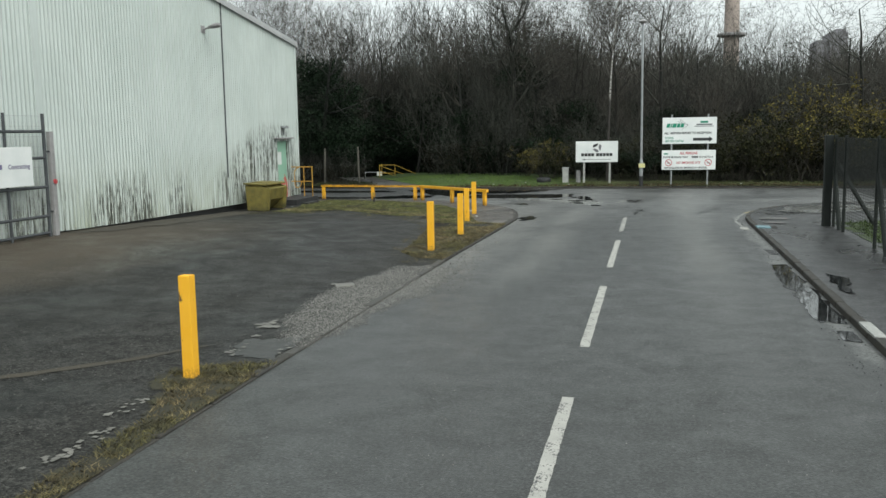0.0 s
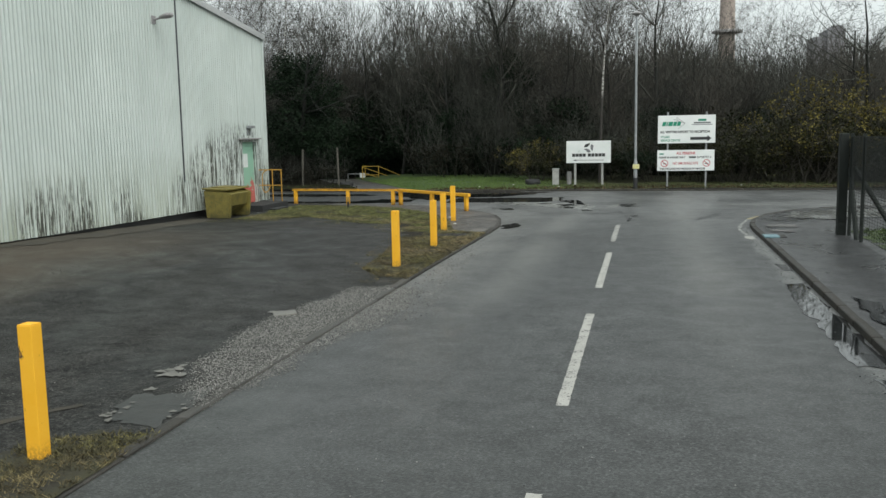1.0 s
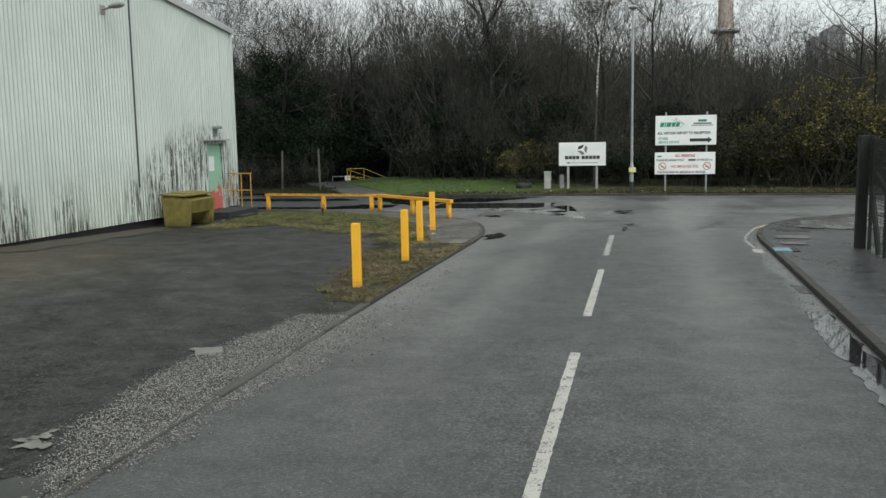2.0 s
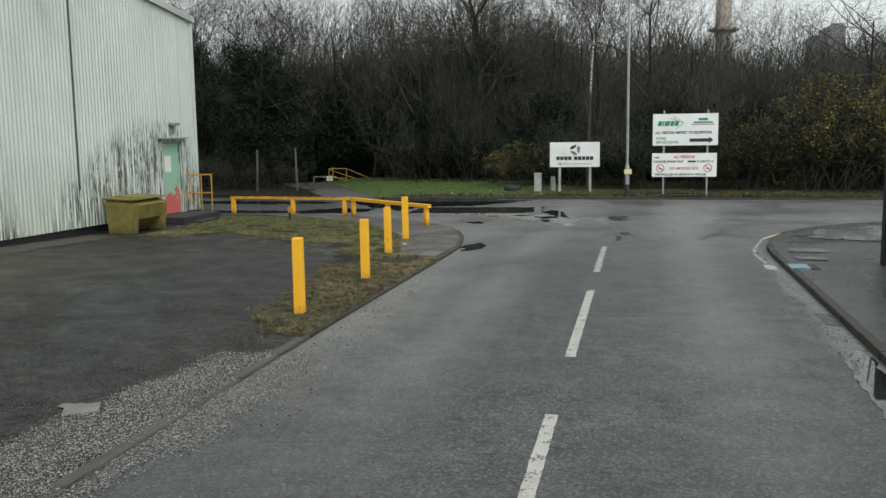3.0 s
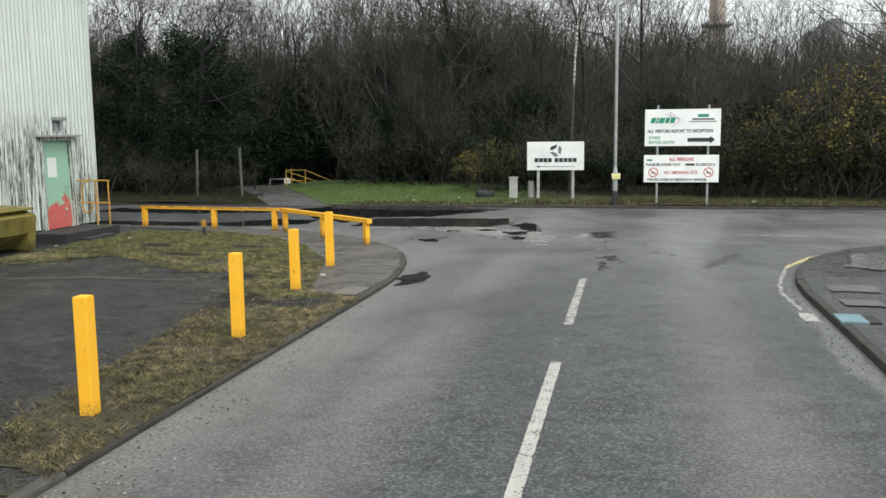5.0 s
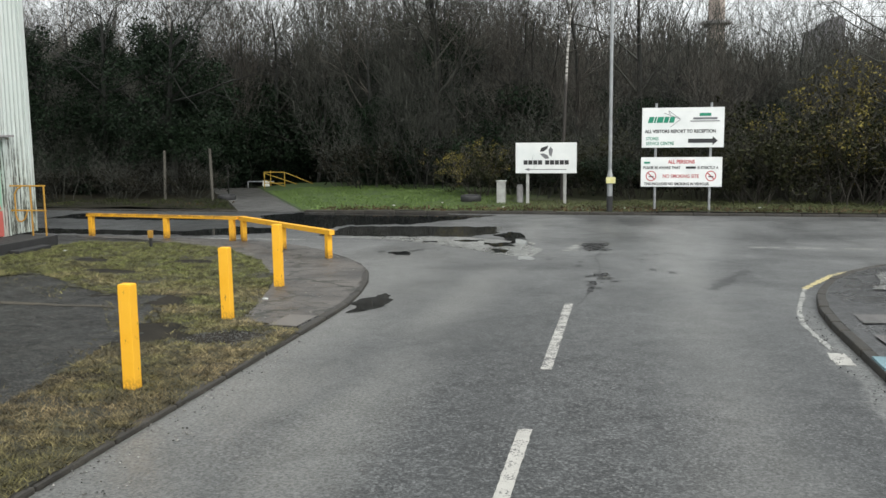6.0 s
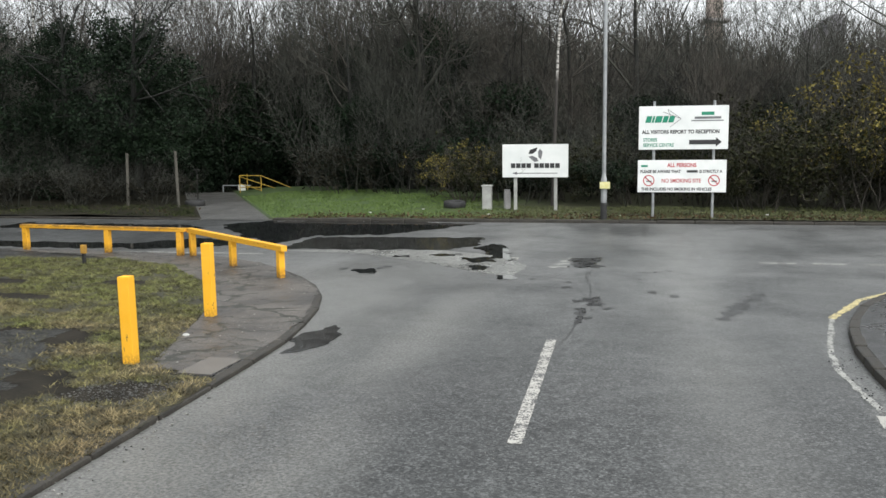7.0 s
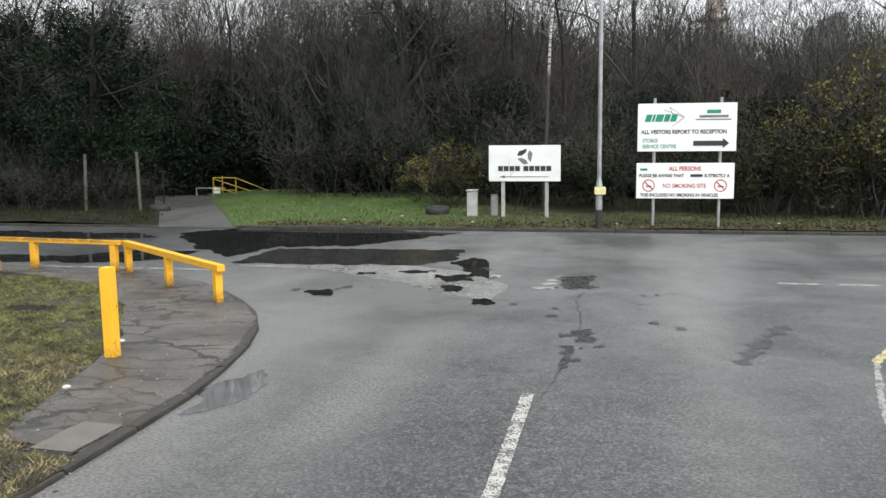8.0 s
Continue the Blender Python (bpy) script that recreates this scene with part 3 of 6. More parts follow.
tagged(pavement, "wet dark asphalt pavement beside the road", "pavement", kind="structure")

verge = sheet("verge", [37.86, 38.1, 38.4, 38.8, 39.3, 40, 41, 42, 43.5, 45, 47, 50], verge_z, M["verge_soil"],
              lambda y: [-9.4 - max(0, (y - 37.8) * 0.545) + (0.3 * i if i < 9 else 2.4 + 0.9 * (i - 8)) for i in range(62)])
tagged(verge, "green mown grass verge in front of the wood", "grass verge", kind="structure")
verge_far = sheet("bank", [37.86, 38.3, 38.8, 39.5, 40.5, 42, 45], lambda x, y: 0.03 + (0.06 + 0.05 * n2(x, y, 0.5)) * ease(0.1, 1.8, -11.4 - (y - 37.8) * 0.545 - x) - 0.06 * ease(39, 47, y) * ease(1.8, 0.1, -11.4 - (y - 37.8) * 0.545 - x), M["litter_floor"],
                  lambda y: [-11.4 - max(0, (y - 37.8) * 0.545) - 0.9 * i for i in range(50)])
tagged(verge_far, "brown leafy bank beside the footpath", "bank", kind="structure")
path_z = lambda x, y: 0.012 - 0.06 * ease(39, 47, y)
footpath = sheet("footpath", [37.7, 38.5, 40, 42, 44, 46, 48, 49.2], path_z, M["path"],
                 lambda y: [-11.6 - (y - 37.8) * 0.545 + 0.38 * i for i in range(7)])
tagged(footpath, "grey asphalt footpath leading down into the wood", "footpath", kind="structure")


# ---- kerbs, stone by stone ----
def stone_mesh(name, length, width, height, material="kerb"):
    bm = bmesh.new()
    box(bm, (-length / 2, -width / 2, -height), (length / 2, width / 2, 0), 0.022)
    me = bpy.data.meshes.new(name)
    bm.to_mesh(me)
    bm.free()
    me.materials.append(M[material])
    return me


def kerb(name, points, zf, label, seed):
    rng = random.Random(seed)
    root = tagged(new(name), label, "kerb", kind="structure")
    me = stone_mesh("kerb_stone", 0.9, 0.125, 0.22)
    short = stone_mesh("kerb_stone_short", 0.44, 0.125, 0.22)
    pale = stone_mesh("kerb_stone_pale", 0.9, 0.125, 0.22, "kerb_pale")
    pts = [Vector((x, y, 0)) for x, y in points]
    dense = [pts[0]]
    for a, b in zip(pts, pts[1:]):
        n = max(1, int((b - a).length / 0.05))
        dense += [a.lerp(b, (j + 1) / n) for j in range(n)]
    dist = np.cumsum([0] + [(b - a).length for a, b in zip(dense, dense[1:])])
    dx, dy = [p.x for p in dense], [p.y for p in dense]
    s = 0.0
    while s < dist[-1] - 0.95:
        a, c, b = (Vector((np.interp(s + d, dist, dx), np.interp(s + d, dist, dy), 0)) for d in (0, 0.45, 0.9))
        bent = abs((c - a).angle(b - c, 0)) > 0.05
        for p, q, m in (((a, c, short), (c, b, short)) if bent else ((a, b, me),)):
            o = new("kerb_stone", pale if name == "kerb_west" and 9 < p.y < 15.4 and m is me else m)
            o.parent = root
            mid = (p + q) / 2
            d = q - p
            o.matrix_world = pose(mid.x, mid.y, zf(mid.x, mid.y) + rng.uniform(-0.006, 0.006), rng.uniform(-1.2, 1.2), rng.uniform(-0.4, 0.4), math.degrees(math.atan2(d.y, d.x)))
        s += 0.908
    return root


kerb("kerb_west", [(x, y) for y, x in LEFT_KERB[:-1]] + [(-24, 31.28)], lambda x, y: upstand_left(y), "low weathered concrete kerb along the yard", 1)
kerb("kerb_east", [(x, y) for y, x in RIGHT_KERB[:-1]] + [(30, 30.4)], lambda x, y: 0.09, "dark wet concrete kerb along the pavement", 2)
kerb("kerb_north", [(-45, 37.8), (-11.3, 37.8)], lambda x, y: 0.05, "dark worn kerb along the cross road", 3)
kerb("kerb_north_verge", [(-9.3, 37.8), (40, 37.8)], lambda x, y: 0.075, "dark worn kerb along the cross road", 4)

# ---- road markings ----
def mark(name, poly, material, rag=0.008):
    return blot(name, poly, 0.004, material, rag, road, 9.0)


for x0 in (2.2, 3.05, 3.95, 4.85, 5.75, 6.65):
    mark("junction_line_dash", [(x0, 31.24), (x0 + 0.6, 31.24), (x0 + 0.6, 31.36), (x0, 31.36)], M["faded_line"])
for x0 in (-8.1, -9.4, -10.7):
    mark("junction_line_dash", [(x0, 31.4), (x0 + 1.2, 31.36), (x0 + 1.2, 31.47), (x0, 31.51)], M["faded_line"])
for y0 in (-38.0, -32.0, -26.0, -20.0, -14.0, -8.0, -2.0, 4.0, 9.94, 15.9, 21.68):
    y1 = y0 + (4.0 if y0 < 20 else 3.4)
    mark("centre_line_dash", [(-0.905, y0), (-0.795, y0), (-0.795, y1), (-0.905, y1)], M["white_line" if y0 < 20 else "worn_line"])

# ---- the shed ----
SX, S_NEAR, S_FAR, RIDGE, EAVE, RIDGE_Z = -12.25, -9.5, 29.7, 10.1, 5.5, 8.05


def roof_z(y):
    return RIDGE_Z - abs(y - RIDGE) * (RIDGE_Z - EAVE) / (S_FAR - RIDGE)


def corrugated(y_from, y_to, z_low, z_high, x, depth=0.038, pitch=0.125):
    """Box-profile sheet: ribs run upright; z_low and z_high are functions of y."""
    ys, xs, y = [], [], y_from
    prof = ((0.0, 0), (0.3, 0), (0.42, 1), (0.88, 1), (1.0, 0))
    while y < y_to - 0.001:
        for t, d in prof[:-1]:
            if y + t * pitch <= y_to:
                ys.append(y + t * pitch)
                xs.append(x + d * depth)
        y += pitch
    ys.append(y_to)
    xs.append(x)
    n = len(ys)
    verts = [(a, b, z_low(b)) for a, b in zip(xs, ys)] + [(a, b, z_high(b)) for a, b in zip(xs, ys)]
    faces = [(i, i + 1, n + i + 1, n + i) for i in range(n - 1)]
    return verts, faces


def cladding_panel(name, y_from, y_to, z_low, z_high, x, parent):
    v, f = corrugated(y_from, y_to, z_low, z_high, x)
    return mesh_of(name, v, f, M["clad"], parent)


shed = thing("industrial_shed", "large white corrugated metal shed, streaked with algae", "building")
DOOR_Y0, DOOR_Y1, DOOR_TOP = 27.85, 28.83, 2.2
foot = lambda y: max(yard_z(SX, y) + 0.03, 0.43 - 0.008 * (y - 16.5)) if y > 12 else yard_z(SX, y) + 0.05
top = lambda y: roof_z(y) - 0.02
cladding_panel("wall_panel", S_NEAR, 16.0, foot, top, SX, shed)
cladding_panel("wall_panel", 16.25, 24.25, foot, top, SX + 0.004, shed)
cladding_panel("wall_panel", 24.29, DOOR_Y0 - 0.1, foot, top, SX, shed)
cladding_panel("wall_panel", DOOR_Y1 + 0.1, S_FAR - 0.05, foot, top, SX, shed)
cladding_panel("wall_panel", DOOR_Y0 - 0.1, DOOR_Y1 + 0.1, lambda y: DOOR_TOP + 0.06, top, SX, shed)
bm = box(bmesh.new(), (SX - 0.3, S_NEAR, -0.06), (SX - 0.06, DOOR_Y0 - 0.08, 0.9))
box(bm, (SX - 0.3, DOOR_Y1 + 0.08, -0.06), (SX - 0.06, S_FAR - 0.05, 0.9))
part("plinth", bm, M["black"], shed, "dark base behind the sheets")
for a, b in ((16.0, 16.25), (24.23, 24.31), (S_FAR - 0.1, S_FAR + 0.04)):
    part("sheet_trim", box(bmesh.new(), (SX - 0.03, a, foot(a)), (SX + 0.05, b, roof_z(b) - 0.02), 0.006), M["clad"], shed)
bm = bmesh.new()
tube(bm, (SX + 0.06, 24.22, 1.2), (SX + 0.06, 24.22, roof_z(24.2) - 0.05), 0.022, n=8)
part("cable_conduit", bm, M["dark_steel"], shed)
# verge flashing along the roof edge, and the roof
bm = bmesh.new()
for a, b in ((S_NEAR, RIDGE), (RIDGE, S_FAR + 0.06)):
    va = [bm.verts.new((x, y, roof_z(min(y, S_FAR)) + dz)) for y in (a, b) for x, dz in ((SX + 0.11, -0.1), (SX + 0.11, 0.07), (SX - 0.2, 0.07), (SX - 0.2, -0.02))]
    for i in range(3):
        bm.faces.new((va[i], va[i + 1], va[i + 5], va[i + 4]))
    bm.faces.new(va[:4]), bm.faces.new(va[4:])
part("verge_flashing", bm, M["roof"], shed)
bm = bmesh.new()
for a, b in ((S_NEAR, RIDGE), (RIDGE, S_FAR + 0.1)):
    vs = [bm.verts.new((x, y, roof_z(y) + dz)) for dz in (0.05, 0.0) for x, y in ((SX - 0.1, a), (SX - 0.1, b), (-45, b), (-45, a))]
    bm.faces.new(vs[:4]), bm.faces.new(vs[4:])
part("roof", bm, M["roof"], shed)
bm = box(bmesh.new(), (-45, S_FAR - 0.2, -0.05), (SX - 0.06, S_FAR, EAVE - 0.02))
box(bm, (-45, S_NEAR, -0.05), (SX - 0.06, S_NEAR + 0.2, EAVE - 0.02))
box(bm, (-45.2, S_NEAR, -0.05), (-45, S_FAR, EAVE - 0.02))
part("side_wall", bm, M["clad"], shed)
# the side door
door = thing("door_1", "light green steel door with red patches where paint peeled", "door")
tagged(door, kind="structure")
bm = box(bmesh.new(), (SX - 0.1, DOOR_Y0, 0.31), (SX - 0.055, DOOR_Y1, DOOR_TOP), 0.004)
part("door_leaf", bm, M["door"], door)
bm = bmesh.new()
box(bm, (SX - 0.12, DOOR_Y0 - 0.1, 0.2), (SX + 0.06, DOOR_Y0, DOOR_TOP + 0.06), 0.004)
box(bm, (SX - 0.12, DOOR_Y1, 0.2), (SX + 0.06, DOOR_Y1 + 0.1, DOOR_TOP + 0.06), 0.004)
box(bm, (SX - 0.12, DOOR_Y0 - 0.1, DOOR_TOP), (SX + 0.055, DOOR_Y1 + 0.1, DOOR_TOP + 0.07), 0.004)
part("door_frame", bm, M["clad"], door)
bm = box(bmesh.new(), (SX + 0.0, DOOR_Y0 - 0.22, DOOR_TOP + 0.075), (SX + 0.16, DOOR_Y1 + 0.22, DOOR_TOP + 0.12), 0.006)
part("door_hood", bm, M["far_metal"], door, "thin dark metal drip hood")
part("notice", box(bmesh.new(), (SX - 0.054, DOOR_Y0 + 0.24, 1.42), (SX - 0.05, DOOR_Y0 + 0.55, 1.84)), M["paper"], door, "white paper notice")
bm = tube(bmesh.new(), (SX - 0.05, DOOR_Y1 - 0.1, 1.2), (SX + 0.0, DOOR_Y1 - 0.1, 1.2), 0.012, n=8)
tube(bm, (SX, DOOR_Y1 - 0.1, 1.2), (SX, DOOR_Y1 - 0.22, 1.2), 0.01, n=8)
part("door_handle", bm, M["galv"], door)
lamp = thing("bulkhead_light", "small grey bulkhead light over the shed door", "light")
bm = box(bmesh.new(), (SX + 0.02, 28.2, 2.62), (SX + 0.2, 28.52, 2.7), 0.015)
part("housing", bm, M["galv"], lamp)
for y in (28.26, 28.42):
    part("bracket", box(bmesh.new(), (SX + 0.03, y, 2.4), (SX + 0.06, y + 0.04, 2.62)), M["galv"], lamp)

flood = thing("floodlight", "dark weathered floodlight on an arm high on the shed wall", "light")
bm = tube(bmesh.new(), (SX + 0.02, 23.15, 5.3), (SX + 0.35, 23.15, 5.36), 0.025, n=8)
part("arm", bm, M["far_metal"], flood)
bm = bmesh.new()
lathe(bm, [(0.02, -0.3), (0.07, -0.28), (0.11, -0.1), (0.13, 0.1), (0.1, 0.25), (0.03, 0.3)], 14)
bmesh.ops.transform(bm, matrix=pose(SX + 0.4, 23.15, 5.38, 0, 82, 0) @ Matrix.Diagonal((0.55, 0.9, 0.62, 1)), verts=bm.verts)
part("head", bm, M["far_metal"], flood)
part("back_plate", box(bmesh.new(), (SX + 0.035, 23.05, 5.2), (SX + 0.055, 23.25, 5.4)), M["far_metal"], flood)

# platform and handrail at the door
plat = thing("door_platform", "low black platform step under the shed door", "platform")
part("deck", box(bmesh.new(), (SX + 0.06, 27.2, 0.02), (-11.33, 29.15, 0.32), 0.015), M["rubber"], plat)
part("step", box(bmesh.new(), (-11.325, 27.65, 0.02), (-11.1, 28.6, 0.19), 0.015), M["rubber"], plat)
rail = thing("handrail", "rusty yellow tubular handrail on the door platform", "handrail")
RY = 28.95
for x in (-11.74, -11.44):
    part("post", tube(bmesh.new(), (x, RY, 0.2), (x, RY, 1.3), 0.018, n=8), M["rust_yellow"], rail)
for z in (1.31, 0.82):
    part("rail", tube(bmesh.new(), (SX + 0.05, RY, z), (-11.41, RY, z), 0.017, n=8), M["rust_yellow"], rail)
hoop = [(-11.9, 1.3), (-12.0, 1.25), (-12.06, 1.15), (-12.06, 0.72), (-12.02, 0.62), (-11.94, 0.6), (-11.86, 0.66), (-11.8, 0.8)]
bm = bmesh.new()
for p, q in zip(hoop, hoop[1:]):
    tube(bm, (p[0], RY - 0.05, p[1]), (q[0], RY - 0.05, q[1]), 0.016, n=8)
part("rail_loop", bm, M["rust_yellow"], rail)

# ---- yard gate and its sign ----
gate = thing("yard_gate", "grey steel frame gate with wire mesh against the shed", "gate")
GX = -11.95
zg = yard_z(GX, 14)
for y, r, h in ((15.84, 0.035, 2.45), (14.72, 0.03, 2.45), (13.2, 0.03, 2.45), (11.6, 0.035, 2.45)):
    part("stile", tube(bmesh.new(), (GX, y, zg - 0.02), (GX, y, zg + h), r, n=10), M["dark_steel"], gate)
part("gate_post", box(bmesh.new(), (GX - 0.05, 15.97, zg - 0.05), (GX + 0.05, 16.08, zg + 2.1), 0.012), M["far_metal"], gate, "square grey hinge post")
for z in (0.5, 1.7):
    part("hinge", tube(bmesh.new(), (GX, 15.84, zg + z), (GX, 15.97, zg + z), 0.02, n=8), M["dark_steel"], gate)
part("reflector", tube(bmesh.new(), (GX + 0.05, 16.03, zg + 1.1), (GX + 0.075, 16.03, zg + 1.1), 0.05, n=16), M["red_ink"], gate, "round red reflector")
for z in (0.08, 0.42, 1.0, 1.58, 2.1):
    part("gate_rail", tube(bmesh.new(), (GX, 11.6, zg + z), (GX, 15.84, zg + z), 0.03, n=8), M["dark_steel"], gate)
bm = bmesh.new()
for i in range(43):
    tube(bm, (GX, 11.65 + i * 0.097, zg + 0.12), (GX, 11.65 + i * 0.097, zg + 2.42), 0.0035, n=3, caps=False)
for i in range(12):
    tube(bm, (GX, 11.6, zg + 0.2 + i * 0.2), (GX, 15.8, zg + 0.2 + i * 0.2), 0.0035, n=3, caps=False)
part("wire_mesh", bm, M["galv"], gate)


# ---- writing ----
def text_mesh(name, words, size, material, parent, x, z, y, align="LEFT", stretch=1.0, slant=0.0, bold=0.0, lab=""):
    cu = bpy.data.curves.new(name, "FONT")
    cu.body, cu.size, cu.align_x, cu.shear, cu.offset = words, size, align, slant, bold + 0.0022
    ob = bpy.data.objects.new(name, cu)
    scene.collection.objects.link(ob)
    me = bpy.data.meshes.new_from_object(ob.evaluated_get(bpy.context.evaluated_depsgraph_get()))
    bpy.data.objects.remove(ob)
    me.materials.clear()
    me.materials.append(material)
    o = new(name, me)
    o.parent = parent
    o.matrix_world = pose(x, y, z, 90, 0, 0) @ Matrix.Diagonal((stretch, 1, 1, 1))
    return tagged(o, lab)


def bar(name, x0, x1, z0, z1, y, material, parent, lab=""):
    return part(name, box(bmesh.new(), (x0, y - 0.002, z0), (x1, y, z1)), material, parent, lab)


def flat(name, pts, y, material, parent, lab=""):
    """A flat shape on a sign's face, from (x, z) points."""
    bm = bmesh.new()
    f = bm.faces.new([bm.verts.new((x, y, z)) for x, z in pts])
    f.normal_update()
    if f.normal.y > 0:
        f.normal_flip()
    bmesh.ops.triangulate(bm, faces=[f])
    return part(name, bm, material, parent, lab)


gs = thing("gate_sign", "white company board hung on the yard gate", "sign")
part("board", box(bmesh.new(), (GX + 0.06, 13.0, 1.49), (GX + 0.08, 15.35, 2.24), 0.004), M["sign_white"], gs)
o = text_mesh("wording", "Contracting", 0.125, M["violet_ink"], gs, 0, 0, 0, stretch=0.95)
o.matrix_world = pose(GX + 0.084, 14.66, 1.83, 90, 0, 90)
part("name_bar", box(bmesh.new(), (GX + 0.08, 13.95, 1.83), (GX + 0.084, 14.5, 1.92)), M["violet_ink"], gs)

# company sign by the verge
AY = 40.3
sa = thing("direction_sign", "white company sign on two posts with a thin arrow", "sign")
part("board", box(bmesh.new(), (-3.46, AY - 0.02, 1.01), (-1.63, AY + 0.01, 1.925), 0.004), M["sign_white"], sa)
for x in (-3.1, -1.98):
    part("post", box(bmesh.new(), (x - 0.045, AY + 0.012, 0.0), (x + 0.045, AY + 0.1, 1.85), 0.008), M["concrete"], sa)
yy = AY - 0.024
cx, cz = -2.53, 1.64
for i in range(3):
    a = math.radians(90 + 120 * i)
    c, s = math.cos(a), math.sin(a)
    rot = lambda u, v: (cx + u * c - v * s, cz + u * s + v * c)
    flat("emblem", [rot(0.2, -0.05), rot(0.13, 0.16), rot(0.02, 0.2), rot(0.02, 0.09), rot(0.1, -0.02)], yy, M["grey_ink" if i else "black"], sa, "grey three-part company emblem" if i == 0 else "")
# the company's name as plain blocks
x = -3.22
for i in range(9):
    w = 0.125
    if i == 4:
        x += 0.07
    bar("name_block", x, x + w, 1.27, 1.4, yy, M["black"], sa)
    x += w + 0.02
bar("arrow_shaft", -3.05, -1.93, 1.115, 1.135, yy, M["grey_ink"], sa)
flat("arrow_head", [(-3.19, 1.125), (-3.05, 1.165), (-3.05, 1.085)], yy, M["grey_ink"], sa)

# site sign: two boards on two poles
BY = 38.2
sb = thing("site_sign", "two white site boards on tall grey poles", "sign")
for x in (0.6, 2.03):
    part("pole", tube(bmesh.new(), (x, BY + 0.05, 0.0), (x, BY + 0.05, 2.98), 0.035, n=12), M["galv"], sb)
upper = part("upper_board", box(bmesh.new(), (0.23, BY - 0.02, 1.8), (2.36, BY + 0.01, 2.86), 0.004), M["sign_white"], sb)
lower = part("lower_board", box(bmesh.new(), (0.22, BY - 0.02, 0.745), (2.34, BY + 0.01, 1.54), 0.004), M["sign_white"], sb)
yy = BY - 0.024
text_mesh("wording", "ALL VISITORS REPORT TO RECEPTION", 0.122, M["black"], upper, 0.31, 2.19, yy, stretch=0.88, bold=0.002)
text_mesh("wording", "STORES", 0.118, M["green_ink"], upper, 0.34, 2.0, yy, stretch=0.82)
text_mesh("wording", "SERVICE CENTRE", 0.118, M["green_ink"], upper, 0.34, 1.87, yy, stretch=0.82)
bar("arrow_shaft", 1.44, 2.07, 1.92, 2.03, yy, M["black"], upper)
flat("arrow_head", [(2.07, 2.09), (2.21, 1.975), (2.07, 1.86)], yy, M["black"], upper)
# company mark: slanted green blocks and a pointed outline
x = 0.38
for w in (0.13, 0.05, 0.16, 0.12, 0.13):
    flat("name_block", [(x, 2.46), (x + w, 2.46), (x + w + 0.045, 2.62), (x + 0.045, 2.62)], yy, M["green_ink"], upper)
    x += w + 0.022
for p, q in (((0.92, 2.78), (1.24, 2.55)), ((1.24, 2.55), (0.98, 2.35)), ((0.8, 2.72), (1.24, 2.55)), ((0.92, 2.78), (0.98, 2.62))):
    d = Vector((q[0] - p[0], q[1] - p[1])).normalized() * 0.006
    flat("emblem_line", [(p[0] - d.y, p[1] + d.x), (q[0] - d.y, q[1] + d.x), (q[0] + d.y, q[1] - d.x), (p[0] + d.y, p[1] - d.x)], yy, M["grey_ink"], upper)
bar("place_bar", 1.72, 2.02, 2.63, 2.71, yy, M["green_ink"], upper)
bar("place_bar", 1.56, 2.18, 2.54, 2.595, yy, M["grey_ink"], upper)
bar("place_bar", 1.48, 2.24, 2.485, 2.51, yy, M["grey_ink"], upper)
text_mesh("wording", "ALL PERSONS", 0.135, M["red_ink"], lower, 1.28, 1.37, yy, "CENTER", 0.85, bold=0.002)
text_mesh("wording", "PLEASE BE AWARE THAT", 0.1, M["black"], lower, 0.28, 1.225, yy, stretch=0.88, bold=0.001)
bar("name_bar", 1.4, 1.66, 1.23, 1.29, yy, M["black"], lower)
text_mesh("wording", "IS STRICTLY A", 0.1, M["black"], lower, 1.7, 1.225, yy, stretch=0.86, bold=0.001)
text_mesh("wording", "NO SMOKING SITE", 0.135, M["red_ink"], lower, 1.27, 0.985, yy, "CENTER", 0.83)
text_mesh("wording", "THIS INCLUDES NO SMOKING IN VEHICLES", 0.1, M["black"], lower, 0.31, 0.79, yy, stretch=0.87, bold=0.001)
bar("name_bar", 0.3, 0.46, 1.37, 1.42, yy, M["green_ink"], lower)
for cx in (0.49, 2.05):
    cz, n = 1.035, 28
    bm = bmesh.new()
    ring = [[bm.verts.new((cx + r * math.cos(2 * math.pi * i / n), yy, cz + r * math.sin(2 * math.pi * i / n))) for i in range(n)] for r in (0.14, 0.115)]
    for i in range(n):
        bm.faces.new((ring[0][i], ring[0][(i + 1) % n], ring[1][(i + 1) % n], ring[1][i]))
    for p, q in (((-0.09, 0.08), (0.09, -0.08)),):
        bm.faces.new([bm.verts.new((cx + a, yy, cz + b)) for a, b in ((-0.1, 0.075), (-0.08, 0.095), (0.1, -0.075), (0.08, -0.095))])
    part("prohibition_ring", bm, M["red_ink"], lower)
    bar("cigarette", cx - 0.06, cx + 0.07, cz - 0.03, cz - 0.005, yy + 0.001, M["black"], lower)

